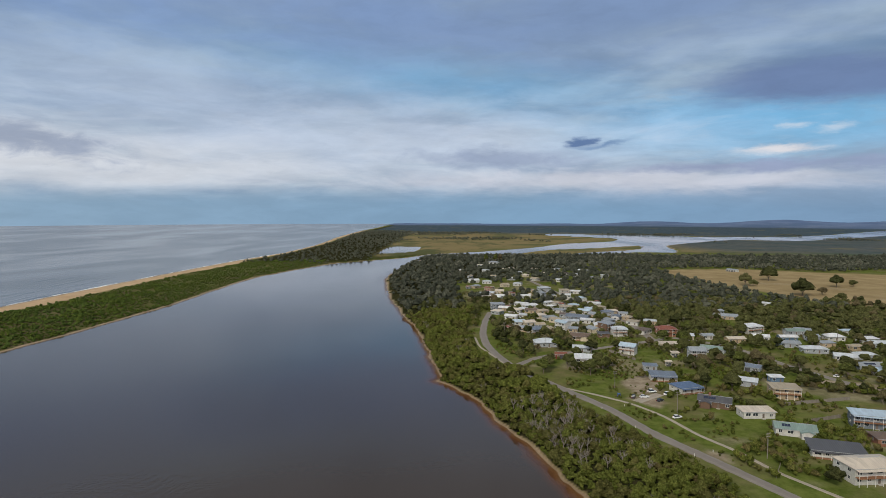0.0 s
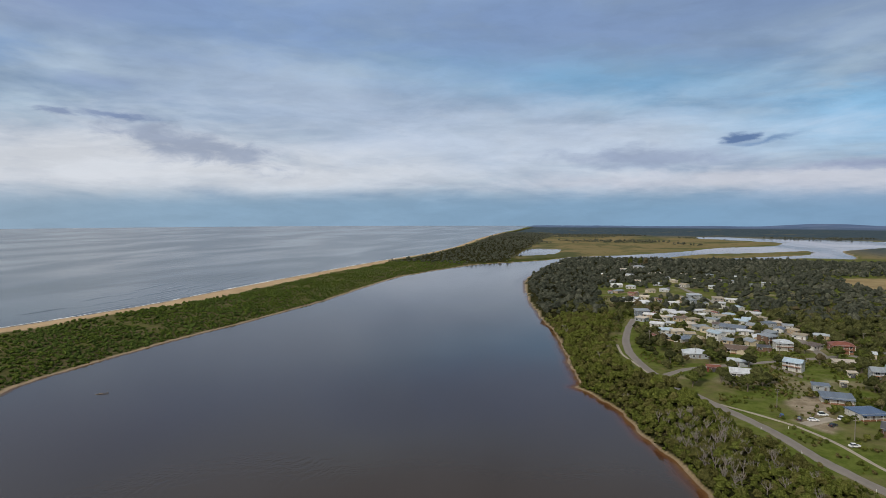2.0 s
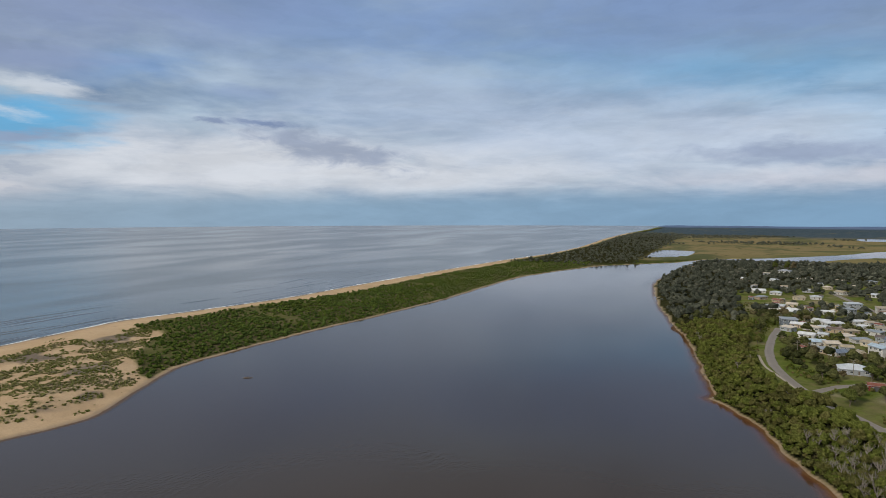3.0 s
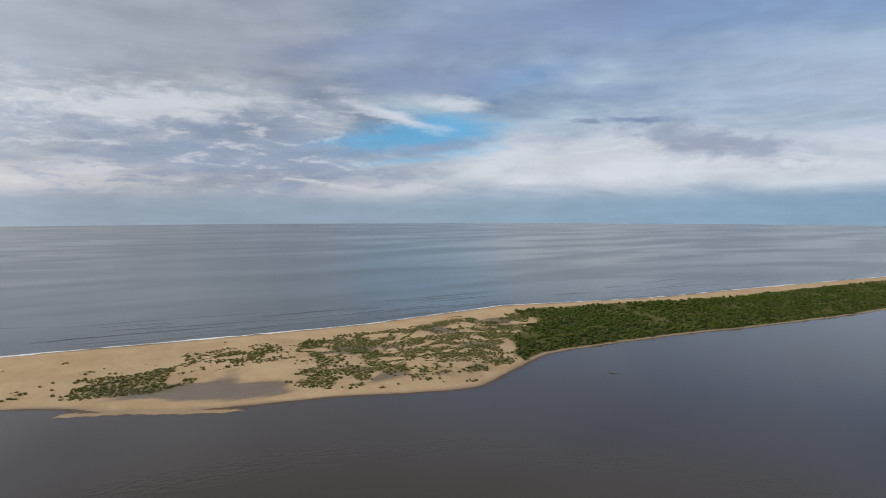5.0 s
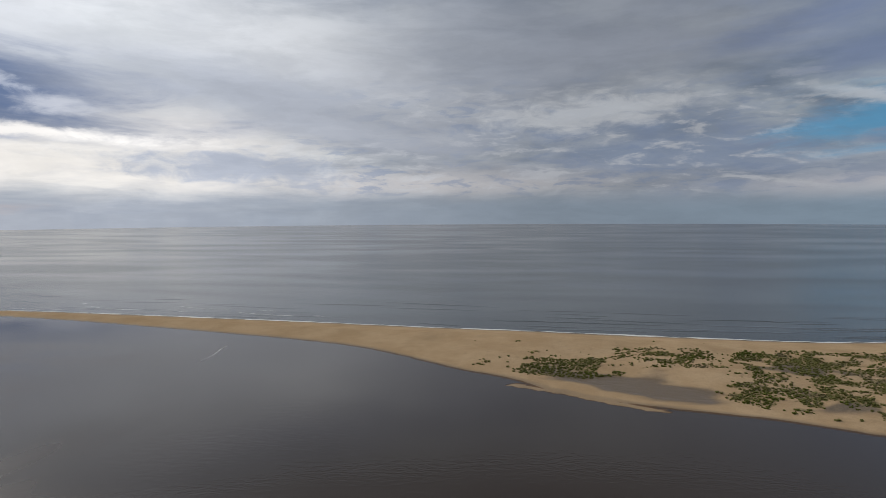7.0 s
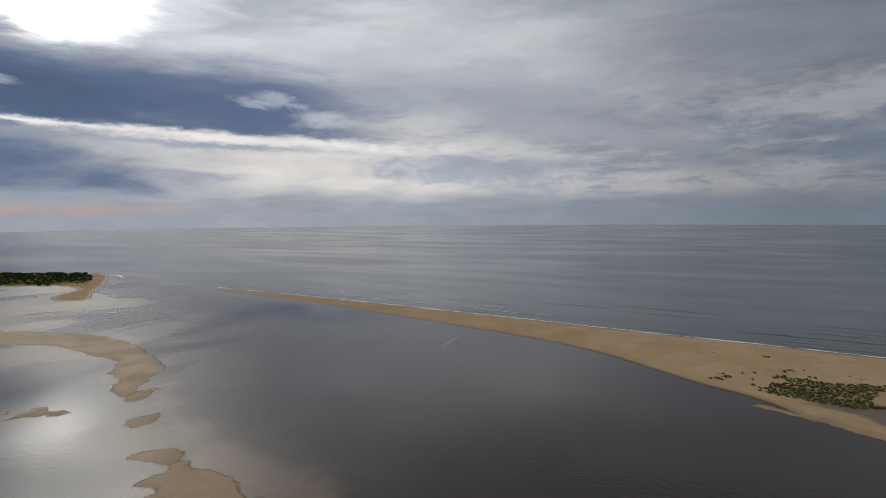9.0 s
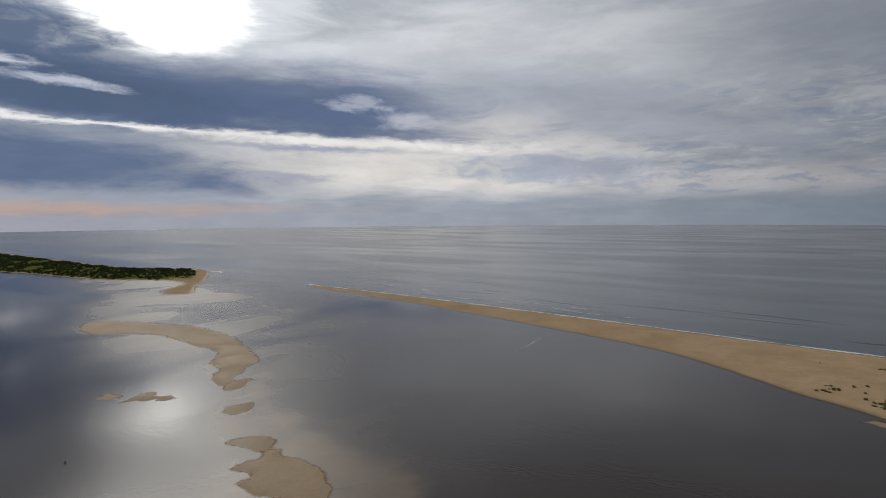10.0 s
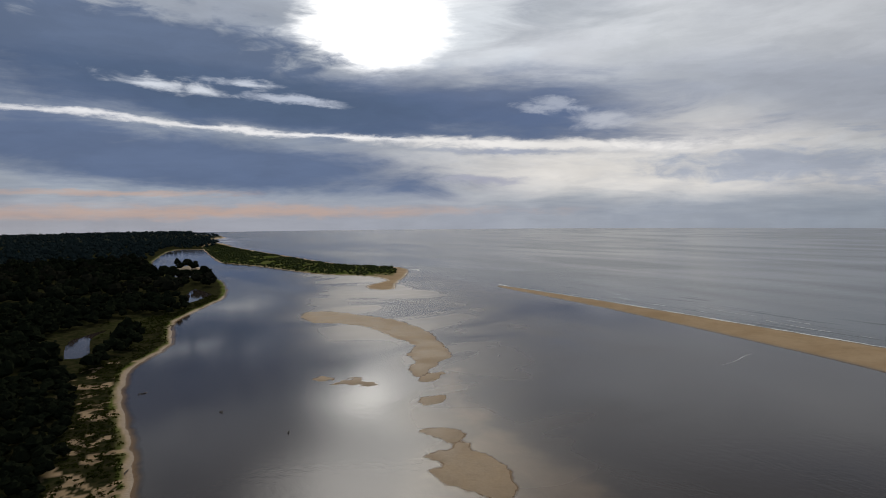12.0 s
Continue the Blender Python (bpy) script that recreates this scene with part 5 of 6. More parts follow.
def window_at(home, side, along, z, wide, tall, w, d):
    """A framed pane on one side of the house."""
    bm = bmesh.new()
    f = 0.09
    for x0, x1, z0, z1 in ((-wide / 2 - f, wide / 2 + f, -f, 0), (-wide / 2 - f, wide / 2 + f, tall, tall + f), (-wide / 2 - f, -wide / 2, 0, tall), (wide / 2, wide / 2 + f, 0, tall), (-0.03, 0.03, 0, tall)):
        box(bm, x0, x1, -0.07, 0.02, z0, z1)
    turn, off = {"front": (0, (along, -d / 2)), "back": (180, (-along, d / 2)), "left": (-90, (-w / 2, -along)), "right": (90, (w / 2, along))}[side]
    win = part("window", bm, TRIM, home)
    win.matrix_basis = pose(off[0], off[1], z, 0, 0, turn)
    part("pane", boxed(-wide / 2, wide / 2, -0.03, 0.01, 0, tall), PANE, win)
    return win


def house(x, y, turn, w, d, storeys=1, roof="gable", top="grey", wall="white", rise=None, deck=0, chimney=False, solar=0, label="", kind="house", wing=None, over=0.55):
    """A house: walls, roof, gutters, windows, door, and what else it shows."""
    rng = random.Random(int(x * 13 + y * 7))
    if y > 455 and abs(turn) < 12:          # the older streets lie at odds with one another
        turn += rng.choice((-62, -38, -24, -12, 8, 26, 48, 74))
        w, d = w * rng.uniform(0.8, 1.0), d * rng.uniform(0.9, 1.2)
    w, d = w * 0.76, d * 0.8
    deck *= 0.8
    if wing:
        wing = tuple(0.78 * v for v in wing)
    z = 2.7 * storeys + 0.35
    rise = (d * 0.19 if roof != "flat" else 0.55) if rise is None else rise
    names = dict(white="white", pale="pale grey", grey="grey", dark="charcoal", blue="deep blue", slate="blue-grey", sky="light blue", green="green-grey", cream="cream", tan="tan", red="terracotta", brown="brown")
    text = label or f"{'two-storey' if storeys > 1 else 'single-storey'} {wall} {kind} under a {names[top]} {'hipped' if roof == 'hip' else 'low-pitched' if roof == 'flat' else 'gabled'} metal roof"
    h = thing(kind, text, kind, "settlement houses" if kind == "house" else "sheds and garages", pose(x, y, 6.0, 0, 0, turn))
    HOMES.append((x, y, 0.5 * max(w, d) + 0.4))
    if y > 455 and top in ("white", "pale") and rng.random() < 0.45:
        top = rng.choice(("grey", "tan", "slate", "cream", "grey", "brown"))
    far = 12 if y > 480 else 9
    HOMES.append((x - far * x / math.hypot(x, y), y - far * y / math.hypot(x, y), far * (0.36 if y > 480 else 0.44)))      # an open front garden
    part("wall", wall_form(roof, w, d, z, rise), WALLS[wall], h)
    part("roof", roof_form(roof, w, d, z, rise, over), ROOFS[top], h)
    a, b = w / 2 + over, d / 2 + over
    if roof != "flat":
        part("ridge_cap", boxed(-(a if roof == "gable" else max(a - b, 0.3)), a if roof == "gable" else max(a - b, 0.3), -0.14, 0.14, z + rise + 0.12, z + rise + 0.235), GUTTER, h)
    for s in (-1, 1):
        if roof == "flat" and s > 0:
            continue
        g0 = z - (0.1 if roof == "gable" else 0.0)
        part("gutter", boxed(-a, a, s * b - 0.07 + s * 0.07, s * b + 0.07 + s * 0.07, g0 + 0.03, g0 + 0.16), GUTTER, h)
    for lv in range(storeys):
        z0 = 0.35 + 2.7 * lv + 0.95
        n = max(2, int(w / 3.6))
        for side, sx in (("front", 1), ("back", 1)):
            for k in range(n):
                u = (k + 0.5) / n * w - w / 2 + rng.uniform(-0.3, 0.3)
                if side == "front" and lv == 0 and k == n // 2:
                    continue
                if side == "back" and rng.random() < 0.3:
                    continue
                window_at(h, side, u, z0 - (0.25 if rng.random() < 0.3 else 0), rng.choice((1.2, 1.6, 2.1)), rng.choice((1.1, 1.3)), w, d)
        for side in ("left", "right"):
            for k in range(max(1, int(d / 4.5))):
                u = (k + 0.5) / max(1, int(d / 4.5)) * d - d / 2
                window_at(h, side, u, z0, rng.choice((0.9, 1.4)), 1.1, w, d)
    n = max(2, int(w / 3.6))
    u = (n // 2 + 0.5) / n * w - w / 2
    if kind == "shed":
        for k in range(max(1, int(w / 4))):
            u = (k + 0.5) / max(1, int(w / 4)) * w - w / 2
            part("roller_door", boxed(u - 1.4, u + 1.4, -d / 2 - 0.05, -d / 2 + 0.02, 0.02, 2.35), ROOFS["dark" if top != "dark" else "pale"], h)
    else:
        door = part("door", boxed(u - 0.45, u + 0.45, -d / 2 - 0.06, -d / 2 + 0.02, 0.3, 2.35), DOOR, h)
        part("door_handle", boxed(u + 0.3, u + 0.38, -d / 2 - 0.11, -d / 2 - 0.06, 1.28, 1.34), CHROME, door)
        part("step", boxed(u - 0.8, u + 0.8, -d / 2 - 1.0, -d / 2 - 0.08, -0.5, 0.24, bevel=0.02), CONCRETE, h)
    if deck:
        zf = 0.35 + 2.7 * (storeys - 1)
        part("deck", boxed(-w / 2, w / 2, -d / 2 - deck, -d / 2 - 0.04, zf - 0.18, zf), TIMBER, h, "red-brown timber deck")
        for k in range(max(3, int(w / 3)) + 1):
            px = -w / 2 + 0.15 + k * (w - 0.3) / max(3, int(w / 3))
            part("post", boxed(px - 0.06, px + 0.06, -d / 2 - deck + 0.06, -d / 2 - deck + 0.18, -0.8, zf + 2.35), TRIM, h)
        part("rail", boxed(-w / 2, w / 2, -d / 2 - deck + 0.08, -d / 2 - deck + 0.14, zf + 0.9, zf + 0.98), TRIM, h)
        part("verandah_roof", solid([(sx * (w / 2 + 0.2), yy, zz + t) for t in (0, 0.1) for yy, zz in ((-d / 2 - deck - 0.25, zf + 2.36), (-d / 2 - over - 0.02, zf + 2.55)) for sx in (-1, 1)],
                                    [(0, 2, 3, 1), (4, 5, 7, 6), (0, 1, 5, 4), (2, 6, 7, 3), (0, 4, 6, 2), (1, 3, 7, 5)]), ROOFS[top], h)
    if chimney:
        part("chimney", boxed(-w * 0.16 - 0.55, -w * 0.16 + 0.55, -0.4, 0.4, z - 0.4, z + rise + 1.5, bevel=0.03), WALLS["brick"], h, "brick chimney")
    slope = math.degrees(math.atan2(rise, d / 2))
    for k in range(solar):
        p = part("solar_panel", boxed(-0.5, 0.5, -0.85, 0.85, 0, 0.05), SOLAR, h)
        uy = -d * 0.25
        zz = z + 0.32 + (rise * (1 - abs(uy) / (d / 2)) if roof != "flat" else rise * 0.3)
        p.matrix_basis = pose(-w * 0.3 + k * 1.06, uy, zz - 0.05, slope if roof != "flat" else math.degrees(math.atan2(rise, d)), 0, 0)
    if wing:
        wx, wy, ww, wd = wing
        wing_ob = part("wing", wall_form("gable", ww, wd, z - 0.3, wd * 0.17), WALLS[wall], h)
        wing_ob.matrix_basis = pose(wx, wy, 0, 0, 0, 90)
        part("wing_roof", roof_form("gable", ww, wd, z - 0.3, wd * 0.17, 0.45), ROOFS[top], h).matrix_basis = pose(wx, wy, 0, 0, 0, 90)
    return h


house(127.7, 308.1, 18, 17, 12, 1, "hip", "blue", "white", deck=2.2)
house(123.3, 329.2, -8, 18, 9, 1, "flat", "slate", "white", deck=2.5, rise=0.8)
house(123.3, 349.5, -10, 10, 6, 1, "flat", "slate", "grey", rise=0.4)
house(123.3, 390.6, -35, 13, 8, 2, "gable", "sky", "white", deck=1.8, rise=1.5)
house(132.3, 284.3, -28, 19, 11, 1, "gable", "dark", "brown", chimney=True, solar=5, wing=(-5, -5, 9, 6))
house(144.2, 269.1, 0, 19, 8.5, 1, "flat", "cream", "white", rise=0.5)
house(149.2, 247.4, -20, 20, 10, 1, "gable", "green", "white", wing=(5, -4, 9, 6), solar=3)
house(152.0, 225.1, -18, 24, 12, 1, "flat", "dark", "white", deck=2, rise=0.9)
house(150.5, 205.5, 5, 24, 13, 2, "hip", "cream", "white", deck=2.4, rise=1.6)
house(187.3, 256.2, -18, 19, 9, 2, "flat", "sky", "slate", deck=2, rise=0.7)
house(180.1, 237.0, -10, 12, 10, 1, "hip", "brown", "brick")
house(173.3, 297.7, -12, 17, 11, 2, "flat", "tan", "tan", rise=0.3, deck=2)
house(184.4, 325.0, -5, 9, 6, 1, "flat", "white", "blue", rise=0.4)
house(165.4, 318.5, -30, 13, 9, 1, "gable", "pale", "grey")
house(181.8, 348.5, -40, 17, 9, 1, "gable", "slate", "grey", kind="shed", rise=1.2)
house(181.2, 394.1, -32, 20, 9, 1, "gable", "green", "grey")
house(163.3, 378.5, -5, 13, 8, 2, "gable", "grey", "grey", deck=2, rise=1.6)
house(158.9, 408.9, -4, 21, 8, 1, "flat", "cream", "cream", rise=0.4)
house(150.6, 381.5, 0, 5.5, 4, 1, "flat", "cream", "cream", kind="shed", rise=0.3)
house(137.6, 358.7, 0, 4, 3, 1, "gable", "cream", "cream", kind="shed")
house(134.0, 448.6, 0, 14, 9, 2, "hip", "pale", "white", deck=2, rise=1.6)
house(158.5, 491.9, -5, 15, 8, 1, "flat", "white", "white")
house(155.4, 457.1, -5, 18, 9, 1, "flat", "pale", "white", rise=0.4)
house(169.8, 448.8, -5, 18, 11, 2, "hip", "red", "brick", deck=1.8, rise=1.9)
house(89.4, 369.5, -10, 16, 10, 1, "flat", "white", "white", rise=0.8, deck=2)
house(94.0, 396.9, -10, 16, 8, 1, "gable", "pale", "grey", rise=1.2)
house(75.8, 378.1, 0, 9, 6, 1, "gable", "red", "red", kind="shed")
house(72.0, 413.8, 0, 20, 13, 1, "hip", "pale", "grey", rise=2.4)
house(101.4, 434.3, -14, 18, 12, 1, "gable", "brown", "cream", deck=2, wing=(4, -4, 9, 7))
house(96.1, 472.4, -60, 16, 8, 2, "gable", "sky", "white", rise=1.5)
house(240.1, 459.8, -5, 23, 11, 2, "flat", "white", "white", deck=2, rise=0.6)
house(233.4, 433.1, -20, 15, 9, 1, "gable", "white", "white")
house(252.3, 431.2, -2, 16, 8, 1, "gable", "white", "blue", rise=1.2)
house(270.4, 453.5, -2, 18, 9, 1, "gable", "green", "grey")
house(241.5, 411.1, -8, 18, 8, 1, "gable", "grey", "grey")
house(271.4, 433.3, 0, 12, 8, 1, "gable", "grey", "grey")
house(287.7, 433.4, -5, 16, 11, 1, "hip", "white", "white", rise=2)
house(248.9, 394.4, -10, 20, 10, 1, "hip", "pale", "grey")
house(255.4, 373.1, -25, 16, 10, 1, "gable", "pale", "white")
house(307.3, 425.9, 0, 16, 9, 1, "flat", "white", "white")
house(304.9, 411.4, -5, 20, 9, 1, "gable", "pale", "grey")
house(271.1, 377.5, -8, 16, 9, 1, "hip", "pale", "grey")
house(256.8, 350.1, -5, 26, 11, 1, "hip", "grey", "grey", solar=6)
house(254.4, 337.8, -5, 14, 9, 1, "flat", "sky", "white")
house(88.3, 1040.8, 0, 24, 12, 2, "hip", "white", "white", rise=2)
house(40.7, 789.3, 5, 22, 10, 1, "gable", "white", "white")
house(57.9, 776.9, 0, 16, 9, 1, "hip", "pale", "white")
house(40.5, 730.4, 0, 17, 9, 1, "hip", "grey", "tan")
house(55.0, 709.4, -10, 15, 8, 1, "gable", "red", "tan")
house(65.5, 684.6, 0, 14, 8, 1, "gable", "cream", "cream")
house(77.3, 741.8, 0, 14, 8, 1, "gable", "tan", "cream")
house(94.3, 753.4, 0, 14, 9, 1, "hip", "pale", "white")
house(46.8, 661.3, 10, 18, 9, 1, "gable", "white", "white")
house(57.2, 635.6, -30, 16, 9, 1, "gable", "white", "white")
house(62.9, 644.0, -40, 14, 8, 1, "gable", "white", "white")
house(52.3, 568.8, 0, 18, 10, 2, "flat", "pale", "slate")
house(78.5, 661.6, 0, 6, 3, 1, "flat", "red", "white", kind="shed")
house(90.0, 644.2, 0, 14, 8, 1, "gable", "white", "white")
house(117.4, 689.9, -10, 18, 11, 2, "flat", "pale", "grey")
house(108.0, 648.6, -10, 12, 8, 2, "flat", "grey", "grey")
house(137.3, 671.1, -5, 16, 9, 2, "flat", "pale", "white", deck=2)
house(133.6, 632.0, -5, 9, 7, 2, "flat", "white", "white")
house(77.9, 589.6, -3, 20, 8, 1, "flat", "white", "white")
house(85.4, 579.2, -3, 20, 8, 1, "flat", "white", "white", deck=1.6)
house(106.3, 597.1, -3, 16, 8, 1, "flat", "white", "white")
house(104.2, 572.5, -3, 9, 6, 1, "flat", "white", "white", kind="shed")
house(60.1, 517.5, -20, 14, 9, 1, "gable", "white", "white")
house(71.2, 523.1, 0, 9, 7, 1, "gable", "pale", "white")
house(63.2, 491.3, -5, 15, 8, 1, "gable", "sky", "white")
house(70.9, 488.9, -5, 15, 8, 1, "gable", "cream", "cream")
house(71.3, 461.0, -8, 16, 8, 1, "gable", "white", "white", deck=1.6)
house(85.8, 523.2, -3, 14, 8, 1, "flat", "cream", "cream")
house(92.4, 512.2, -3, 16, 7, 1, "flat", "white", "white")
house(78.7, 479.3, -3, 11, 7, 1, "gable", "tan", "grey")
house(108.6, 549.9, -3, 15, 8, 1, "flat", "white", "white")
house(109.0, 526.2, -3, 14, 8, 1, "flat", "pale", "grey")
house(117.6, 515.1, -3, 26, 10, 1, "gable", "slate", "slate")
house(131.0, 547.0, -5, 18, 8, 1, "gable", "sky", "white")
house(151.4, 590.2, -10, 16, 8, 1, "flat", "white", "white")
house(150.8, 566.2, -10, 15, 8, 1, "flat", "white", "white", deck=1.6)
house(150.4, 541.0, -10, 15, 8, 1, "flat", "pale", "grey")
house(151.2, 515.3, -10, 14, 8, 1, "gable", "pale", "white")
house(139.9, 499.3, -5, 14, 9, 1, "flat", "grey", "grey")
house(130.0, 470.3, -5, 15, 9, 2, "flat", "grey", "brown", deck=2)
house(120.7, 442.4, -5, 11, 7, 1, "flat", "dark", "brown")
house(180.4, 875.1, 0, 26, 12, 1, "flat", "white", "white")
house(193.7, 860.0, 0, 18, 9, 1, "gable", "white", "white")
house(217.0, 924.9, -30, 16, 9, 1, "gable", "pale", "white")
house(215.0, 831.1, 0, 18, 10, 1, "hip", "grey", "grey")
house(156.7, 796.8, 0, 14, 9, 1, "gable", "pale", "white")
house(99.7, 941.3, 0, 15, 9, 1, "gable", "white", "white")
house(113.8, 890.3, 0, 14, 8, 1, "gable", "pale", "white")
house(119.7, 859.2, 0, 14, 8, 1, "hip", "cream", "cream")
house(38.7, 843.6, 0, 14, 8, 1, "gable", "tan", "grey")
house(67.0, 923.3, 0, 14, 8, 1, "gable", "pale", "white")
house(457.1, 936.3, 0, 26, 9, 1, "gable", "pale", "white", kind="shed")
house(251.6, 518.6, -5, 20, 9, 1, "gable", "grey", "tan")
house(252.6, 544.7, -5, 16, 8, 1, "gable", "grey", "grey")
house(323.2, 591.4, 0, 14, 8, 1, "flat", "white", "white")
house(53.5, 665.9, 0, 15, 9, 1, "gable", "pale", "tan")
house(59.8, 562.3, 5, 17, 8, 1, "gable", "white", "tan")
house(67.8, 552.8, -10, 17, 8, 1, "hip", "pale", "white")
house(75.7, 556.0, -15, 11, 9, 1, "hip", "pale", "white")
house(82.7, 549.8, -5, 15, 7, 1, "gable", "pale", "tan")
house(92.2, 546.7, 5, 17, 8, 1, "hip", "tan", "tan")
house(114.2, 593.5, -10, 11, 7, 1, "flat", "tan", "white")
house(119.4, 569.3, -5, 17, 9, 1, "flat", "tan", "white")
house(128.2, 579.5, 5, 15, 9, 1, "hip", "sky", "tan")
house(139.7, 556.4, -15, 15, 9, 1, "gable", "sky", "tan")
house(136.7, 526.3, 5, 15, 9, 1, "gable", "grey", "tan")
house(122.6, 499.2, -15, 15, 7, 1, "flat", "white", "white")
house(96.7, 501.7, 0, 15, 7, 1, "gable", "tan", "cream")
house(107.1, 494.1, -15, 17, 8, 1, "flat", "pale", "white")
house(126.4, 477.2, 5, 17, 9, 1, "gable", "white", "tan")
house(156.9, 544.1, -5, 13, 7, 1, "flat", "cream", "tan")
house(162.2, 532.3, 0, 11, 7, 1, "gable", "white", "white")
house(64.8, 465.4, -15, 13, 9, 1, "flat", "grey", "tan")
house(50.0, 543.4, 0, 13, 8, 1, "flat", "cream", "grey")
house(161.2, 512.6, 5, 11, 9, 1, "hip", "tan", "tan")
house(117.8, 461.3, -5, 15, 8, 1, "gable", "grey", "cream")
house(101.9, 461.2, 5, 11, 8, 1, "flat", "grey", "tan")
house(110.8, 959.8, -5, 13, 7, 1, "hip", "cream", "white")
house(146.0, 950.9, 0, 15, 9, 1, "flat", "tan", "grey")
house(151.1, 874.8, -5, 11, 8, 1, "gable", "white", "tan")
house(232.4, 933.9, -10, 13, 8, 1, "flat", "tan", "grey")
house(64.1, 1019.0, -15, 15, 8, 1, "flat", "cream", "grey")
house(31.7, 922.9, -10, 15, 9, 1, "gable", "white", "tan")
house(182.3, 951.4, 0, 13, 9, 1, "flat", "grey", "white")
house(232.8, 852.9, -10, 15, 9, 1, "flat", "white", "white")
house(126.0, 809.7, -10, 15, 9, 1, "gable", "tan", "white")
house(71.7, 843.9, 5, 11, 7, 1, "gable", "tan", "grey")
house(94.3, 816.1, -15, 15, 8, 1, "gable", "pale", "grey")
house(210.9, 425.4, 5, 17, 8, 1, "gable", "cream", "tan")
house(279.5, 457.8, 0, 17, 8, 1, "flat", "grey", "cream")
house(311.9, 453.7, -15, 13, 7, 1, "hip", "sky", "white")
house(282.0, 401.1, 0, 13, 7, 1, "hip", "tan", "tan")
house(268.0, 411.2, 5, 13, 7, 1, "flat", "grey", "tan")
house(195.5, 436.8, 5, 11, 7, 1, "gable", "grey", "white")
house(181.2, 436.7, -15, 11, 8, 1, "gable", "pale", "cream")
house(173.6, 494.5, -15, 13, 9, 1, "flat", "pale", "tan")
house(147.8, 628.1, -5, 15, 7, 1, "gable", "sky", "white")
house(147.5, 597.4, -15, 13, 7, 1, "flat", "tan", "white")
house(152.3, 680.6, -15, 15, 7, 1, "gable", "white", "white")


def back_sheds():
    """Garden sheds and carports behind the houses of the older streets."""
    rng = random.Random(21)
    spots = [(x, y) for x, y, _ in HOMES[::2] if 455 < y < 760 and x < 240]
    for x, y in rng.sample(spots, min(len(spots), 48)):
        a, r = rng.uniform(0, 2 * math.pi), rng.uniform(10, 14)
        px, py = x + math.cos(a) * r, y + math.sin(a) * r
        if near_home(np.array([px]), np.array([py]))[0] < 2.5 or near_road(np.array([px]), np.array([py]))[0] < 4 or px < town_edge(py) + 5:
            continue
        top = rng.choice(("grey", "pale", "tan", "white", "slate", "red"))
        house(px, py, rng.uniform(-80, 80), rng.uniform(4.5, 8), rng.uniform(4, 6), 1, rng.choice(("gable", "flat")), top, rng.choice(("grey", "white", "tan", "cream")), kind="shed", over=0.25)


back_sheds()


def strip(name, points, wide, z, mat, label, category):
    """A road or path laid on the ground along its middle line."""
    q = spline(points, False, 3.0)
    d = np.gradient(q, axis=0)
    d /= np.linalg.norm(d, axis=1)[:, None]
    nrm = np.stack([-d[:, 1], d[:, 0]], -1)
    rng = np.random.RandomState(len(points))
    half = wide / 2 * (1 + 0.05 * rng.normal(size=len(q)))
    us = np.linspace(-1, 1, 7)
    co, side = [], []
    for i, p in enumerate(q):
        for u in us:
            e = p + nrm[i] * u * half[i]
            co.append((e[0], e[1], z - (0.35 if abs(u) == 1 else 0.0) + 0.06 * (1 - u * u)))
            side.append(abs(u))
    n = len(us)
    faces = [(i * n + j, i * n + j + 1, (i + 1) * n + j + 1, (i + 1) * n + j) for i in range(len(q) - 1) for j in range(n - 1)]
    me = mesh_of(name, co, np.array(faces)[:, ::-1])
    me.attributes.new("side", "FLOAT", "POINT").data.foreach_set("value", np.array(side, np.float32))
    me.polygons.foreach_set("use_smooth", np.ones(len(faces), bool))
    me.materials.append(mat)
    return tagged(new(name, me), label, category, kind="structure")


for k, (name, (pts, wide)) in enumerate(ROADS.items()):
    strip(name, pts, wide, 6.10 + 0.012 * k, ASPHALT, "worn grey asphalt road with sandy edges", "road")
for k, (name, (pts, wide)) in enumerate(TRACKS.items()):
    strip(name, pts, wide, 6.06 + 0.01 * k, GRAVEL, "pale gravel track beside the road", "track")


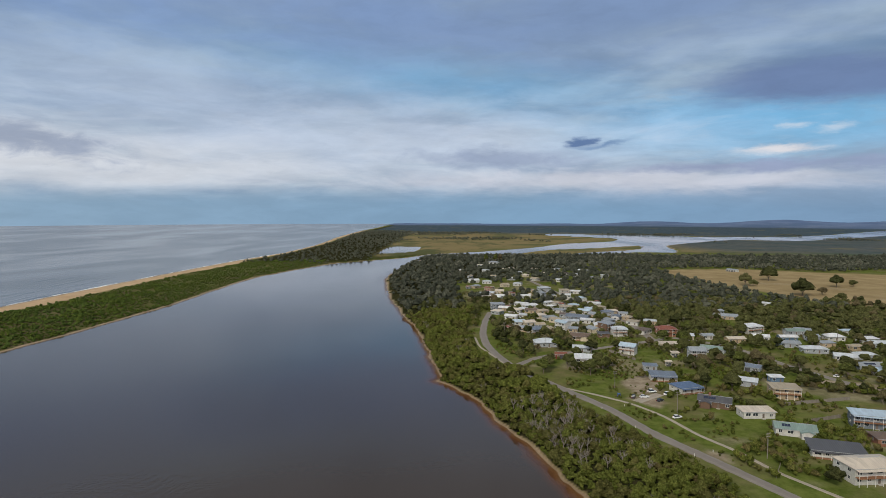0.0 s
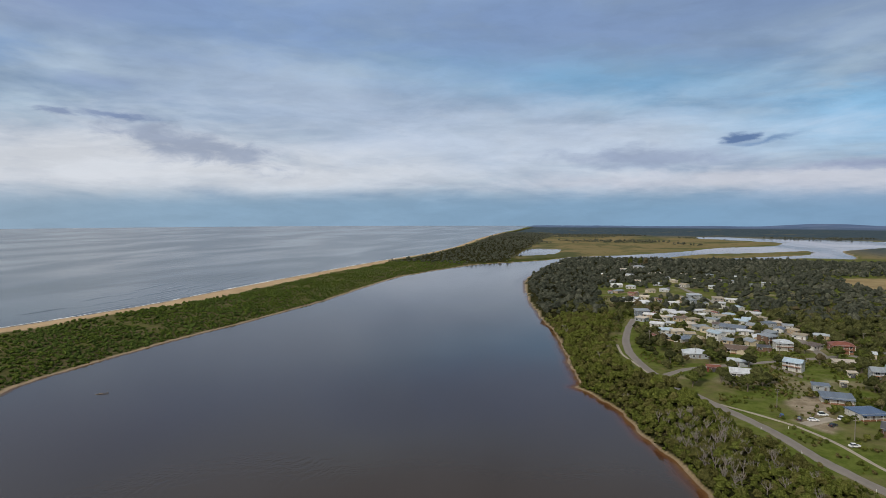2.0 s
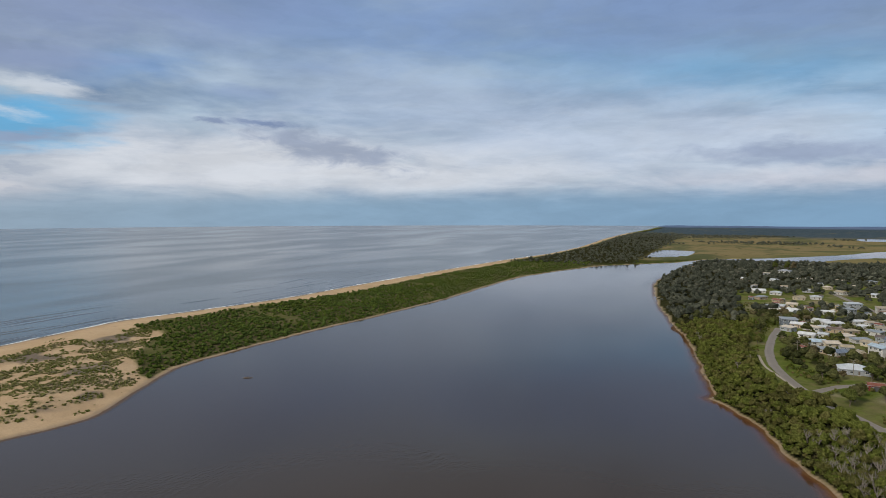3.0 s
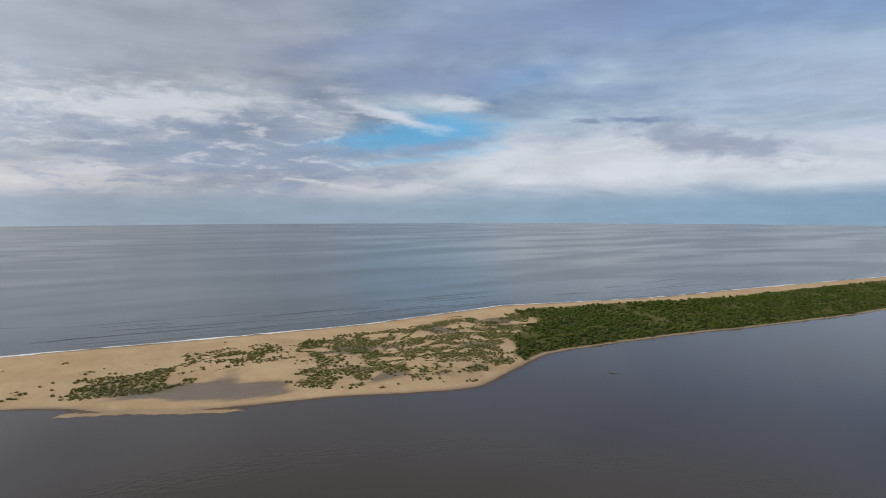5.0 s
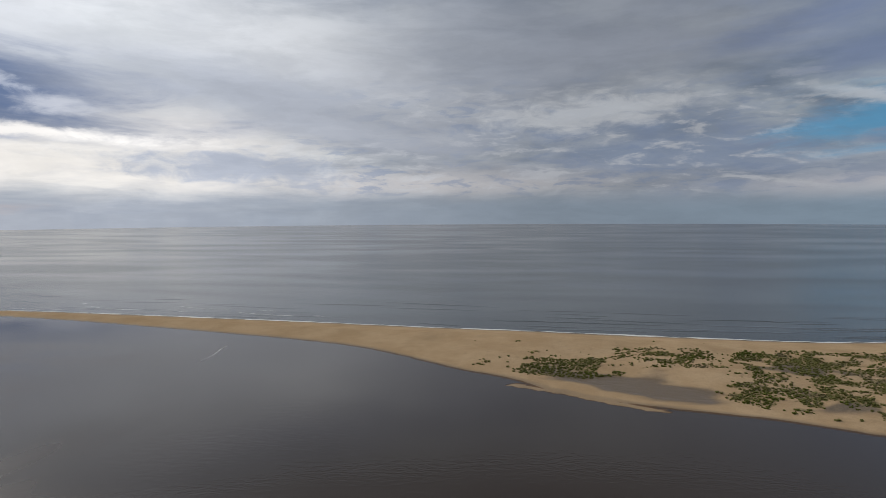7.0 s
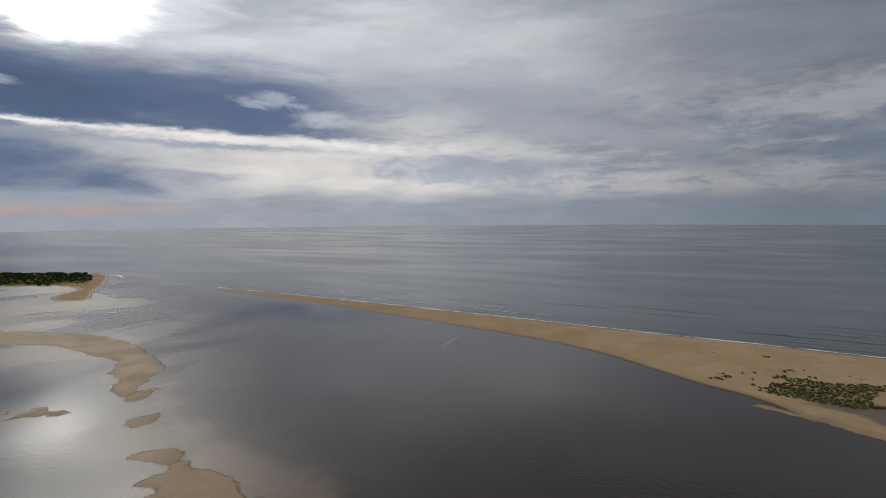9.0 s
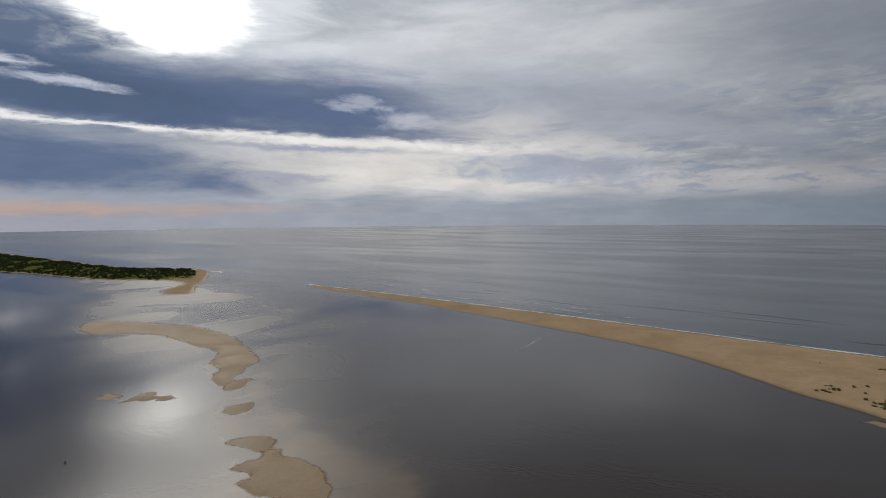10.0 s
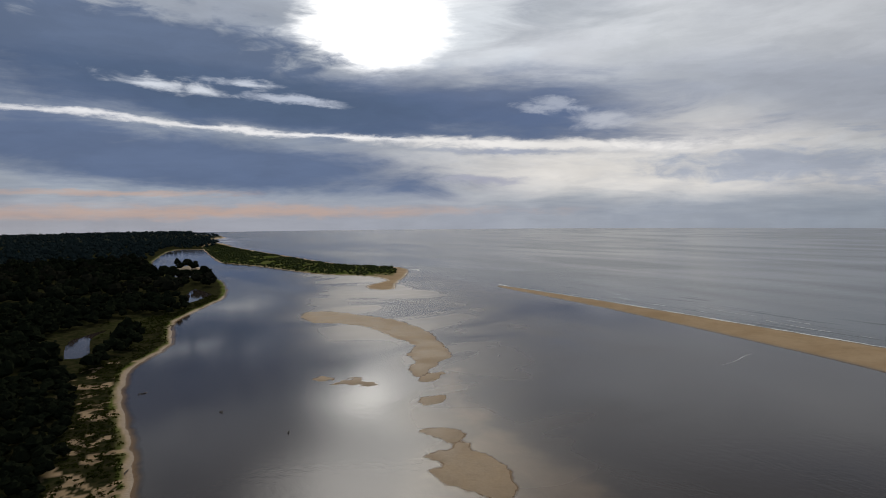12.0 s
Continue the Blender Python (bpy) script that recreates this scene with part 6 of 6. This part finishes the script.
def car(x, y, turn, paint, long=4.5, tall=1.5, label=""):
    """A parked car: shaped body, glasshouse, wheels and lamps."""
    c = thing("car", label or f"parked {paint} car on gravel", "car", "parked cars", pose(x, y, 6.12, 0, 0, turn))
    L, W = long / 2, 0.9
    side = [(-L, 0.35), (-L + 0.05, 0.8), (-L + 0.35, 0.95), (-0.95, 0.98), (L * 0.42, 0.98), (L - 0.1, 0.82), (L, 0.6), (L - 0.05, 0.33)]
    n = len(side)
    part("body", solid([(px, s * (W if pz < 0.9 else W - 0.05), pz) for s in (-1, 1) for px, pz in side],
                       [tuple(range(n)), tuple(range(2 * n - 1, n - 1, -1))] + [(i, (i + 1) % n, (i + 1) % n + n, i + n) for i in range(n)]), PAINTS[paint], c)
    g = [(-L + 0.45, 0.95), (-L + 0.8, tall - 0.06), (L * 0.05, tall - 0.06), (L * 0.44, 0.95)]
    part("glasshouse", solid([(px, s * (W - 0.07 if pz < 1 else W - 0.22), pz) for s in (-1, 1) for px, pz in g], [(0, 1, 2, 3), (7, 6, 5, 4), (0, 4, 5, 1), (1, 5, 6, 2), (2, 6, 7, 3), (3, 7, 4, 0)]), PANE, c)
    part("roof_panel", boxed(-L + 0.78, L * 0.07, -W + 0.2, W - 0.2, tall - 0.06, tall, bevel=0.02), PAINTS[paint], c)
    for sx in (-L + 0.85, L - 0.85):
        for sy in (-W + 0.08, W - 0.08):
            bm = bmesh.new()
            bmesh.ops.create_cone(bm, cap_ends=True, segments=16, radius1=0.33, radius2=0.33, depth=0.2, matrix=pose(sx, sy, 0.33, 90, 0, 0))
            wheel = part("wheel", bm, RUBBER, c)
            bm = bmesh.new()
            bmesh.ops.create_cone(bm, cap_ends=True, segments=12, radius1=0.2, radius2=0.17, depth=0.04, matrix=pose(sx, sy + (0.11 if sy > 0 else -0.11), 0.33, 90, 0, 0))
            part("rim", bm, CHROME, wheel)
    for sy in (-0.62, 0.62):
        part("headlight", boxed(L - 0.09, L + 0.01, sy - 0.17, sy + 0.17, 0.62, 0.76), LAMP_GLASS, c)
        part("tail_light", boxed(-L - 0.01, -L + 0.07, sy - 0.14, sy + 0.14, 0.68, 0.85), LAMP_RED, c)
    part("bumper", boxed(L - 0.05, L + 0.05, -W + 0.05, W - 0.05, 0.36, 0.5, bevel=0.02), RUBBER, c)


for x, y, turn, paint, tall, text in ((107, 266, 12, "white", 1.62, "white station car parked on the gravel verge"), (102, 296, 8, "white", 1.5, "white car parked by the drive"), (96.5, 296, 65, "dark", 1.7, "dark car parked on grass"),
                                      (108, 290.5, 40, "dark", 1.5, "dark car parked on the gravel drive"), (115.5, 301, 35, "white", 1.8, "white van-like car before a blue-roofed house"), (41, 515, 80, "silver", 1.5, "silver car driving lane of the river road"),
                                      (90, 299, 75, "blue", 1.5, "blue car parked on the grass verge"), (179, 370, 20, "white", 1.6, "white car parked beside a long shed"), (109, 305, 10, "white", 1.9, "white caravan-sized car by the deck"),
                                      (225, 334, 5, "white", 1.5, "white car parked on the bare lot")):
    car(x, y, turn, paint, 4.5, tall, text)


def power_pole(x, y, turn, tall=10.0, arms=2):
    p = thing("power_pole", "grey timber power pole with crossarms and insulators", "pole", "street power poles", pose(x, y, 6.0, 0, 0, turn))
    bm = bmesh.new()
    tube(bm, [(0, 0, -1), (0, 0, tall * 0.5), (0, 0, tall)], [0.17, 0.15, 0.12], 8)
    part("pole", bm, POST_WOOD, p)
    for k in range(arms):
        z = tall - 0.35 - k * 1.1
        arm = part("crossarm", boxed(-1.25, 1.25, -0.2, -0.1, z - 0.07, z + 0.07), POST_WOOD, p)
        for u in (-1.1, -0.5, 0.5, 1.1):
            bm = bmesh.new()
            bmesh.ops.create_cone(bm, cap_ends=True, segments=8, radius1=0.06, radius2=0.03, depth=0.2, matrix=pose(u, -0.15, z + 0.17))
            part("insulator", bm, CERAMIC, arm)


for x, y, turn in ((124, 222, 25), (70, 403, 25), (47, 450, 10), (127, 431, 28), (110, 274, 20), (91, 310, 20), (192, 471, 15), (184, 370, 30), (226, 811, 0), (10, 809, 0), (287, 428, 30)):
    power_pole(x, y, turn)


def fence(x0, y0, x1, y1, label, mat=None, tall=1.7):
    n = max(2, int(math.hypot(x1 - x0, y1 - y0) / 1.3))
    f = thing("fence", label, "fence", "paling fences", pose(x0, y0, 6.0, 0, 0, math.degrees(math.atan2(y1 - y0, x1 - x0))))
    long = math.hypot(x1 - x0, y1 - y0)
    slat, post = boxed(0.02, long / n - 0.04, -0.015, 0.015, 0.05, tall), boxed(-0.06, 0.06, -0.06, 0.06, -0.4, tall + 0.08)
    sm, pm = bpy.data.meshes.new("slat"), bpy.data.meshes.new("post")
    for b, m in ((slat, sm), (post, pm)):
        b.to_mesh(m)
        b.free()
        m.materials.append(mat or POST_WOOD)
    for k in range(n):
        part("slat", sm, None, f).location = (k * long / n, 0, 0)
        part("post", pm, None, f).location = (k * long / n, 0, 0)
    part("rail", boxed(0, long, -0.05, -0.02, tall * 0.7, tall * 0.7 + 0.08), mat or POST_WOOD, f)


fence(166, 284, 204, 293, "long weathered grey paling fence between gardens")
fence(165, 261, 182, 267, "weathered paling fence beside a lawn")
fence(170, 257, 168, 246, "green painted fence at a lawn", WALLS["slate"])
fence(118, 205, 127, 218, "low grey fence at the roadside lawn", None, 1.0)
fence(112, 395, 122, 372, "brown paling fence beside a garden")

# a marker post line along the road
for x, y in ((76, 279), (84, 254), (97, 224), (88, 283), (106, 228)):
    g = thing("marker_post", "white roadside marker post in the verge", "post", "roadside marker posts", pose(x, y, 6.0))
    part("post", boxed(-0.09, 0.09, -0.03, 0.03, -0.3, 1.1, bevel=0.01), TRIM, g)
    part("reflector", boxed(-0.05, 0.05, -0.04, -0.03, 0.85, 0.98), LAMP_RED, g)


def foam_line(name, points, wide, seed, gap=0.25, drift=0.0):
    """Broken white water along the beach: ragged patches just above the sea."""
    q = spline(points, False, 2.0)
    d = np.gradient(q, axis=0)
    d /= np.linalg.norm(d, axis=1)[:, None]
    nrm = np.stack([-d[:, 1], d[:, 0]], -1)
    s = np.concatenate([[0], np.cumsum(np.linalg.norm(np.diff(q, axis=0), axis=1))])
    t = np.arange(0, s[-1], 1.5)
    p = np.stack([np.interp(t, s, q[:, 0]), np.interp(t, s, q[:, 1])], -1)
    m = np.stack([np.interp(t, s, nrm[:, 0]), np.interp(t, s, nrm[:, 1])], -1)
    a = (fuzz(t, t * 0 + seed * 31, 22, 4) - gap) / (1 - gap)
    inner = (fuzz(t, t * 0 + seed * 57, 12, 4) - 0.5) * wide * 0.9 + drift
    half = np.clip(a, 0, 1) * wide
    co = np.concatenate([np.column_stack([p + m * (inner - half)[:, None], np.full(len(t), 0.05)]), np.column_stack([p + m * inner[:, None], 0.10 + 0.12 * np.clip(a, 0, 1)]),
                         np.column_stack([p + m * (inner + half * 0.7)[:, None], np.full(len(t), 0.05)])])
    n = len(t)
    i = np.where((half[:-1] > 0.1) | (half[1:] > 0.1))[0]
    faces = np.concatenate([np.stack([i, i + 1, i + 1 + n, i + n], -1), np.stack([i + n, i + 1 + n, i + 1 + 2 * n, i + 2 * n], -1)])
    ob = tagged(new(name, mesh_of(name, co, faces)), "broken white surf along the sandy beach", "foam", kind="stuff")
    ob.data.materials.append(FOAM)


SURF = [(-540, -690), (-535, -497), (-526, -347), (-517, -220), (-506, -109), (-502, -30), (-495, 50), (-489, 146), (-487, 203), (-500, 300), (-509, 370), (-493, 440), (-467, 563), (-462, 690), (-446, 934),
        (-421, 1212), (-390, 1415)]
foam_line("surf", SURF, 4.2, 1, 0.24)
foam_line("surf", [(-496, -1300), (-512, -1150), (-556, -1010), (-570, -980), (-545, -930)], 5.0, 3, 0.3)

foam_line("foam_streak", [(-225, -340), (-197, -278), (-172, -236), (-157, -202), (-140, -173)], 0.2, 5, 0.5)
foam_line("foam_streak", [(-367, -230), (-383, -231), (-400, -235), (-414, -237)], 0.9, 6, 0.2)


def swell_lines():
    """Low ridges of swell that run in to the bar and the beach: one sheet of long thin humps."""
    rng = np.random.RandomState(11)
    rows, faces, n = [], [], 0
    u = np.array([-1.0, -0.55, -0.2, 0.1, 0.4, 1.0])
    rise = np.array([0.0, 0.25, 0.8, 1.0, 0.55, 0.0])
    for k in range(150):
        if k < 60:                                   # broken water over the bar
            x, y = rng.uniform(-600, -410), rng.uniform(-900, -640)
            long, wide, tall, turn = rng.uniform(10, 45), rng.uniform(1.4, 2.6), rng.uniform(0.10, 0.22), rng.normal(0.15, 0.25)
        else:
            y = rng.uniform(-680, 900)
            x = float(np.interp(y, [-700, -109, 203, 370, 563, 934], [-540, -505, -486, -508, -466, -445])) - 9 - 120 * rng.uniform(0, 1) ** 1.7
            long, wide, tall, turn = rng.uniform(40, 150), rng.uniform(2.4, 5.0), rng.uniform(0.16, 0.42), rng.normal(0.0, 0.05)
        t = np.linspace(-0.5, 0.5, 24)
        fade = np.clip(np.cos(t * math.pi), 0, 1) ** 0.6
        drift = (fuzz(t * long, np.full(24, k * 7.7), 18, 2) - 0.5) * 6
        slope = {True: 0.05, False: -0.02}[y < 200]
        cx, cy = x + drift + t * long * (turn + slope), y + t * long
        px = cx[:, None] + u[None, :] * wide * (0.5 + 0.5 * fade)[:, None]
        py = cy[:, None] + 0 * px
        pz = -0.04 + rise[None, :] * (tall * fade)[:, None]
        rows.append(np.stack([px, py, pz], -1).reshape(-1, 3))
        i, j = np.meshgrid(np.arange(23), np.arange(5), indexing="ij")
        q = n + i * 6 + j
        faces.append(np.stack([q, q + 1, q + 7, q + 6], -1).reshape(-1, 4))
        n += 24 * 6
    me = mesh_of("swell", np.concatenate(rows), np.concatenate(faces))
    me.polygons.foreach_set("use_smooth", np.ones(len(me.polygons), bool))
    me.attributes.new("sea", "FLOAT", "POINT").data.foreach_set("value", np.ones(n, np.float32))
    me.materials.append(WATER)
    tagged(new("swell", me), "low dark swell lines running in to the beach", "waves", kind="stuff")


swell_lines()
for k, (x, y, long, dx) in enumerate(((-560, -420, 150, 14), (-575, -330, 120, 10), (-548, -240, 130, 8), (-600, -560, 110, 20), (-545, -520, 90, 10))):
    foam_line("wave_crest", [(x - dx, y - long / 2), (x + 3, y - long / 6), (x + 2, y + long / 6), (x + dx * 0.6, y + long / 2)], 0.9, 20 + k, 0.45)


def snag(x, y, turn, size, label):
    """A stranded branch showing above the water."""
    s = thing("snag", label, "driftwood", "driftwood", pose(x, y, max(height(x, y), -0.1), 0, 0, turn))
    bm = bmesh.new()
    tube(bm, [(-size, 0, -0.15), (-size * 0.3, 0.2, 0.35), (size * 0.4, 0.0, 0.5), (size, 0.3, 0.15)], [0.22, 0.26, 0.2, 0.08], 7)
    part("log", bm, BARK, s)
    for k, (u, v, w) in enumerate(((0.1, 0.6, 1.1), (0.5, -0.7, 0.9), (-0.4, 0.5, 0.9), (0.75, 0.2, 1.2))):
        bm = bmesh.new()
        tube(bm, [(u * size, 0.1, 0.35), (u * size + 0.3, v * 0.7, w * 0.7), (u * size + 0.7, v * 1.4, w)], [0.1, 0.07, 0.03], 5)
        part("branch", bm, BARK, s)


snag(-260, 273, 30, 3.6, "dark waterlogged branch lying in the river")
snag(-36, -378, 20, 3.0, "bleached fallen branch on the river beach")
snag(-18, -262, 70, 3.0, "bleached fallen branch at the water's edge")
snag(-66, -318, 120, 1.2, "small dark stick standing out of the water")
snag(-86, -270, 70, 1.0, "small dark stick standing out of the water")
snag(-14, 446, 10, 2.6, "dark fallen branch at the river bank")
snag(-8, 395, 60, 2.4, "dark fallen branch at the river bank")
plant_all()
place_trees()
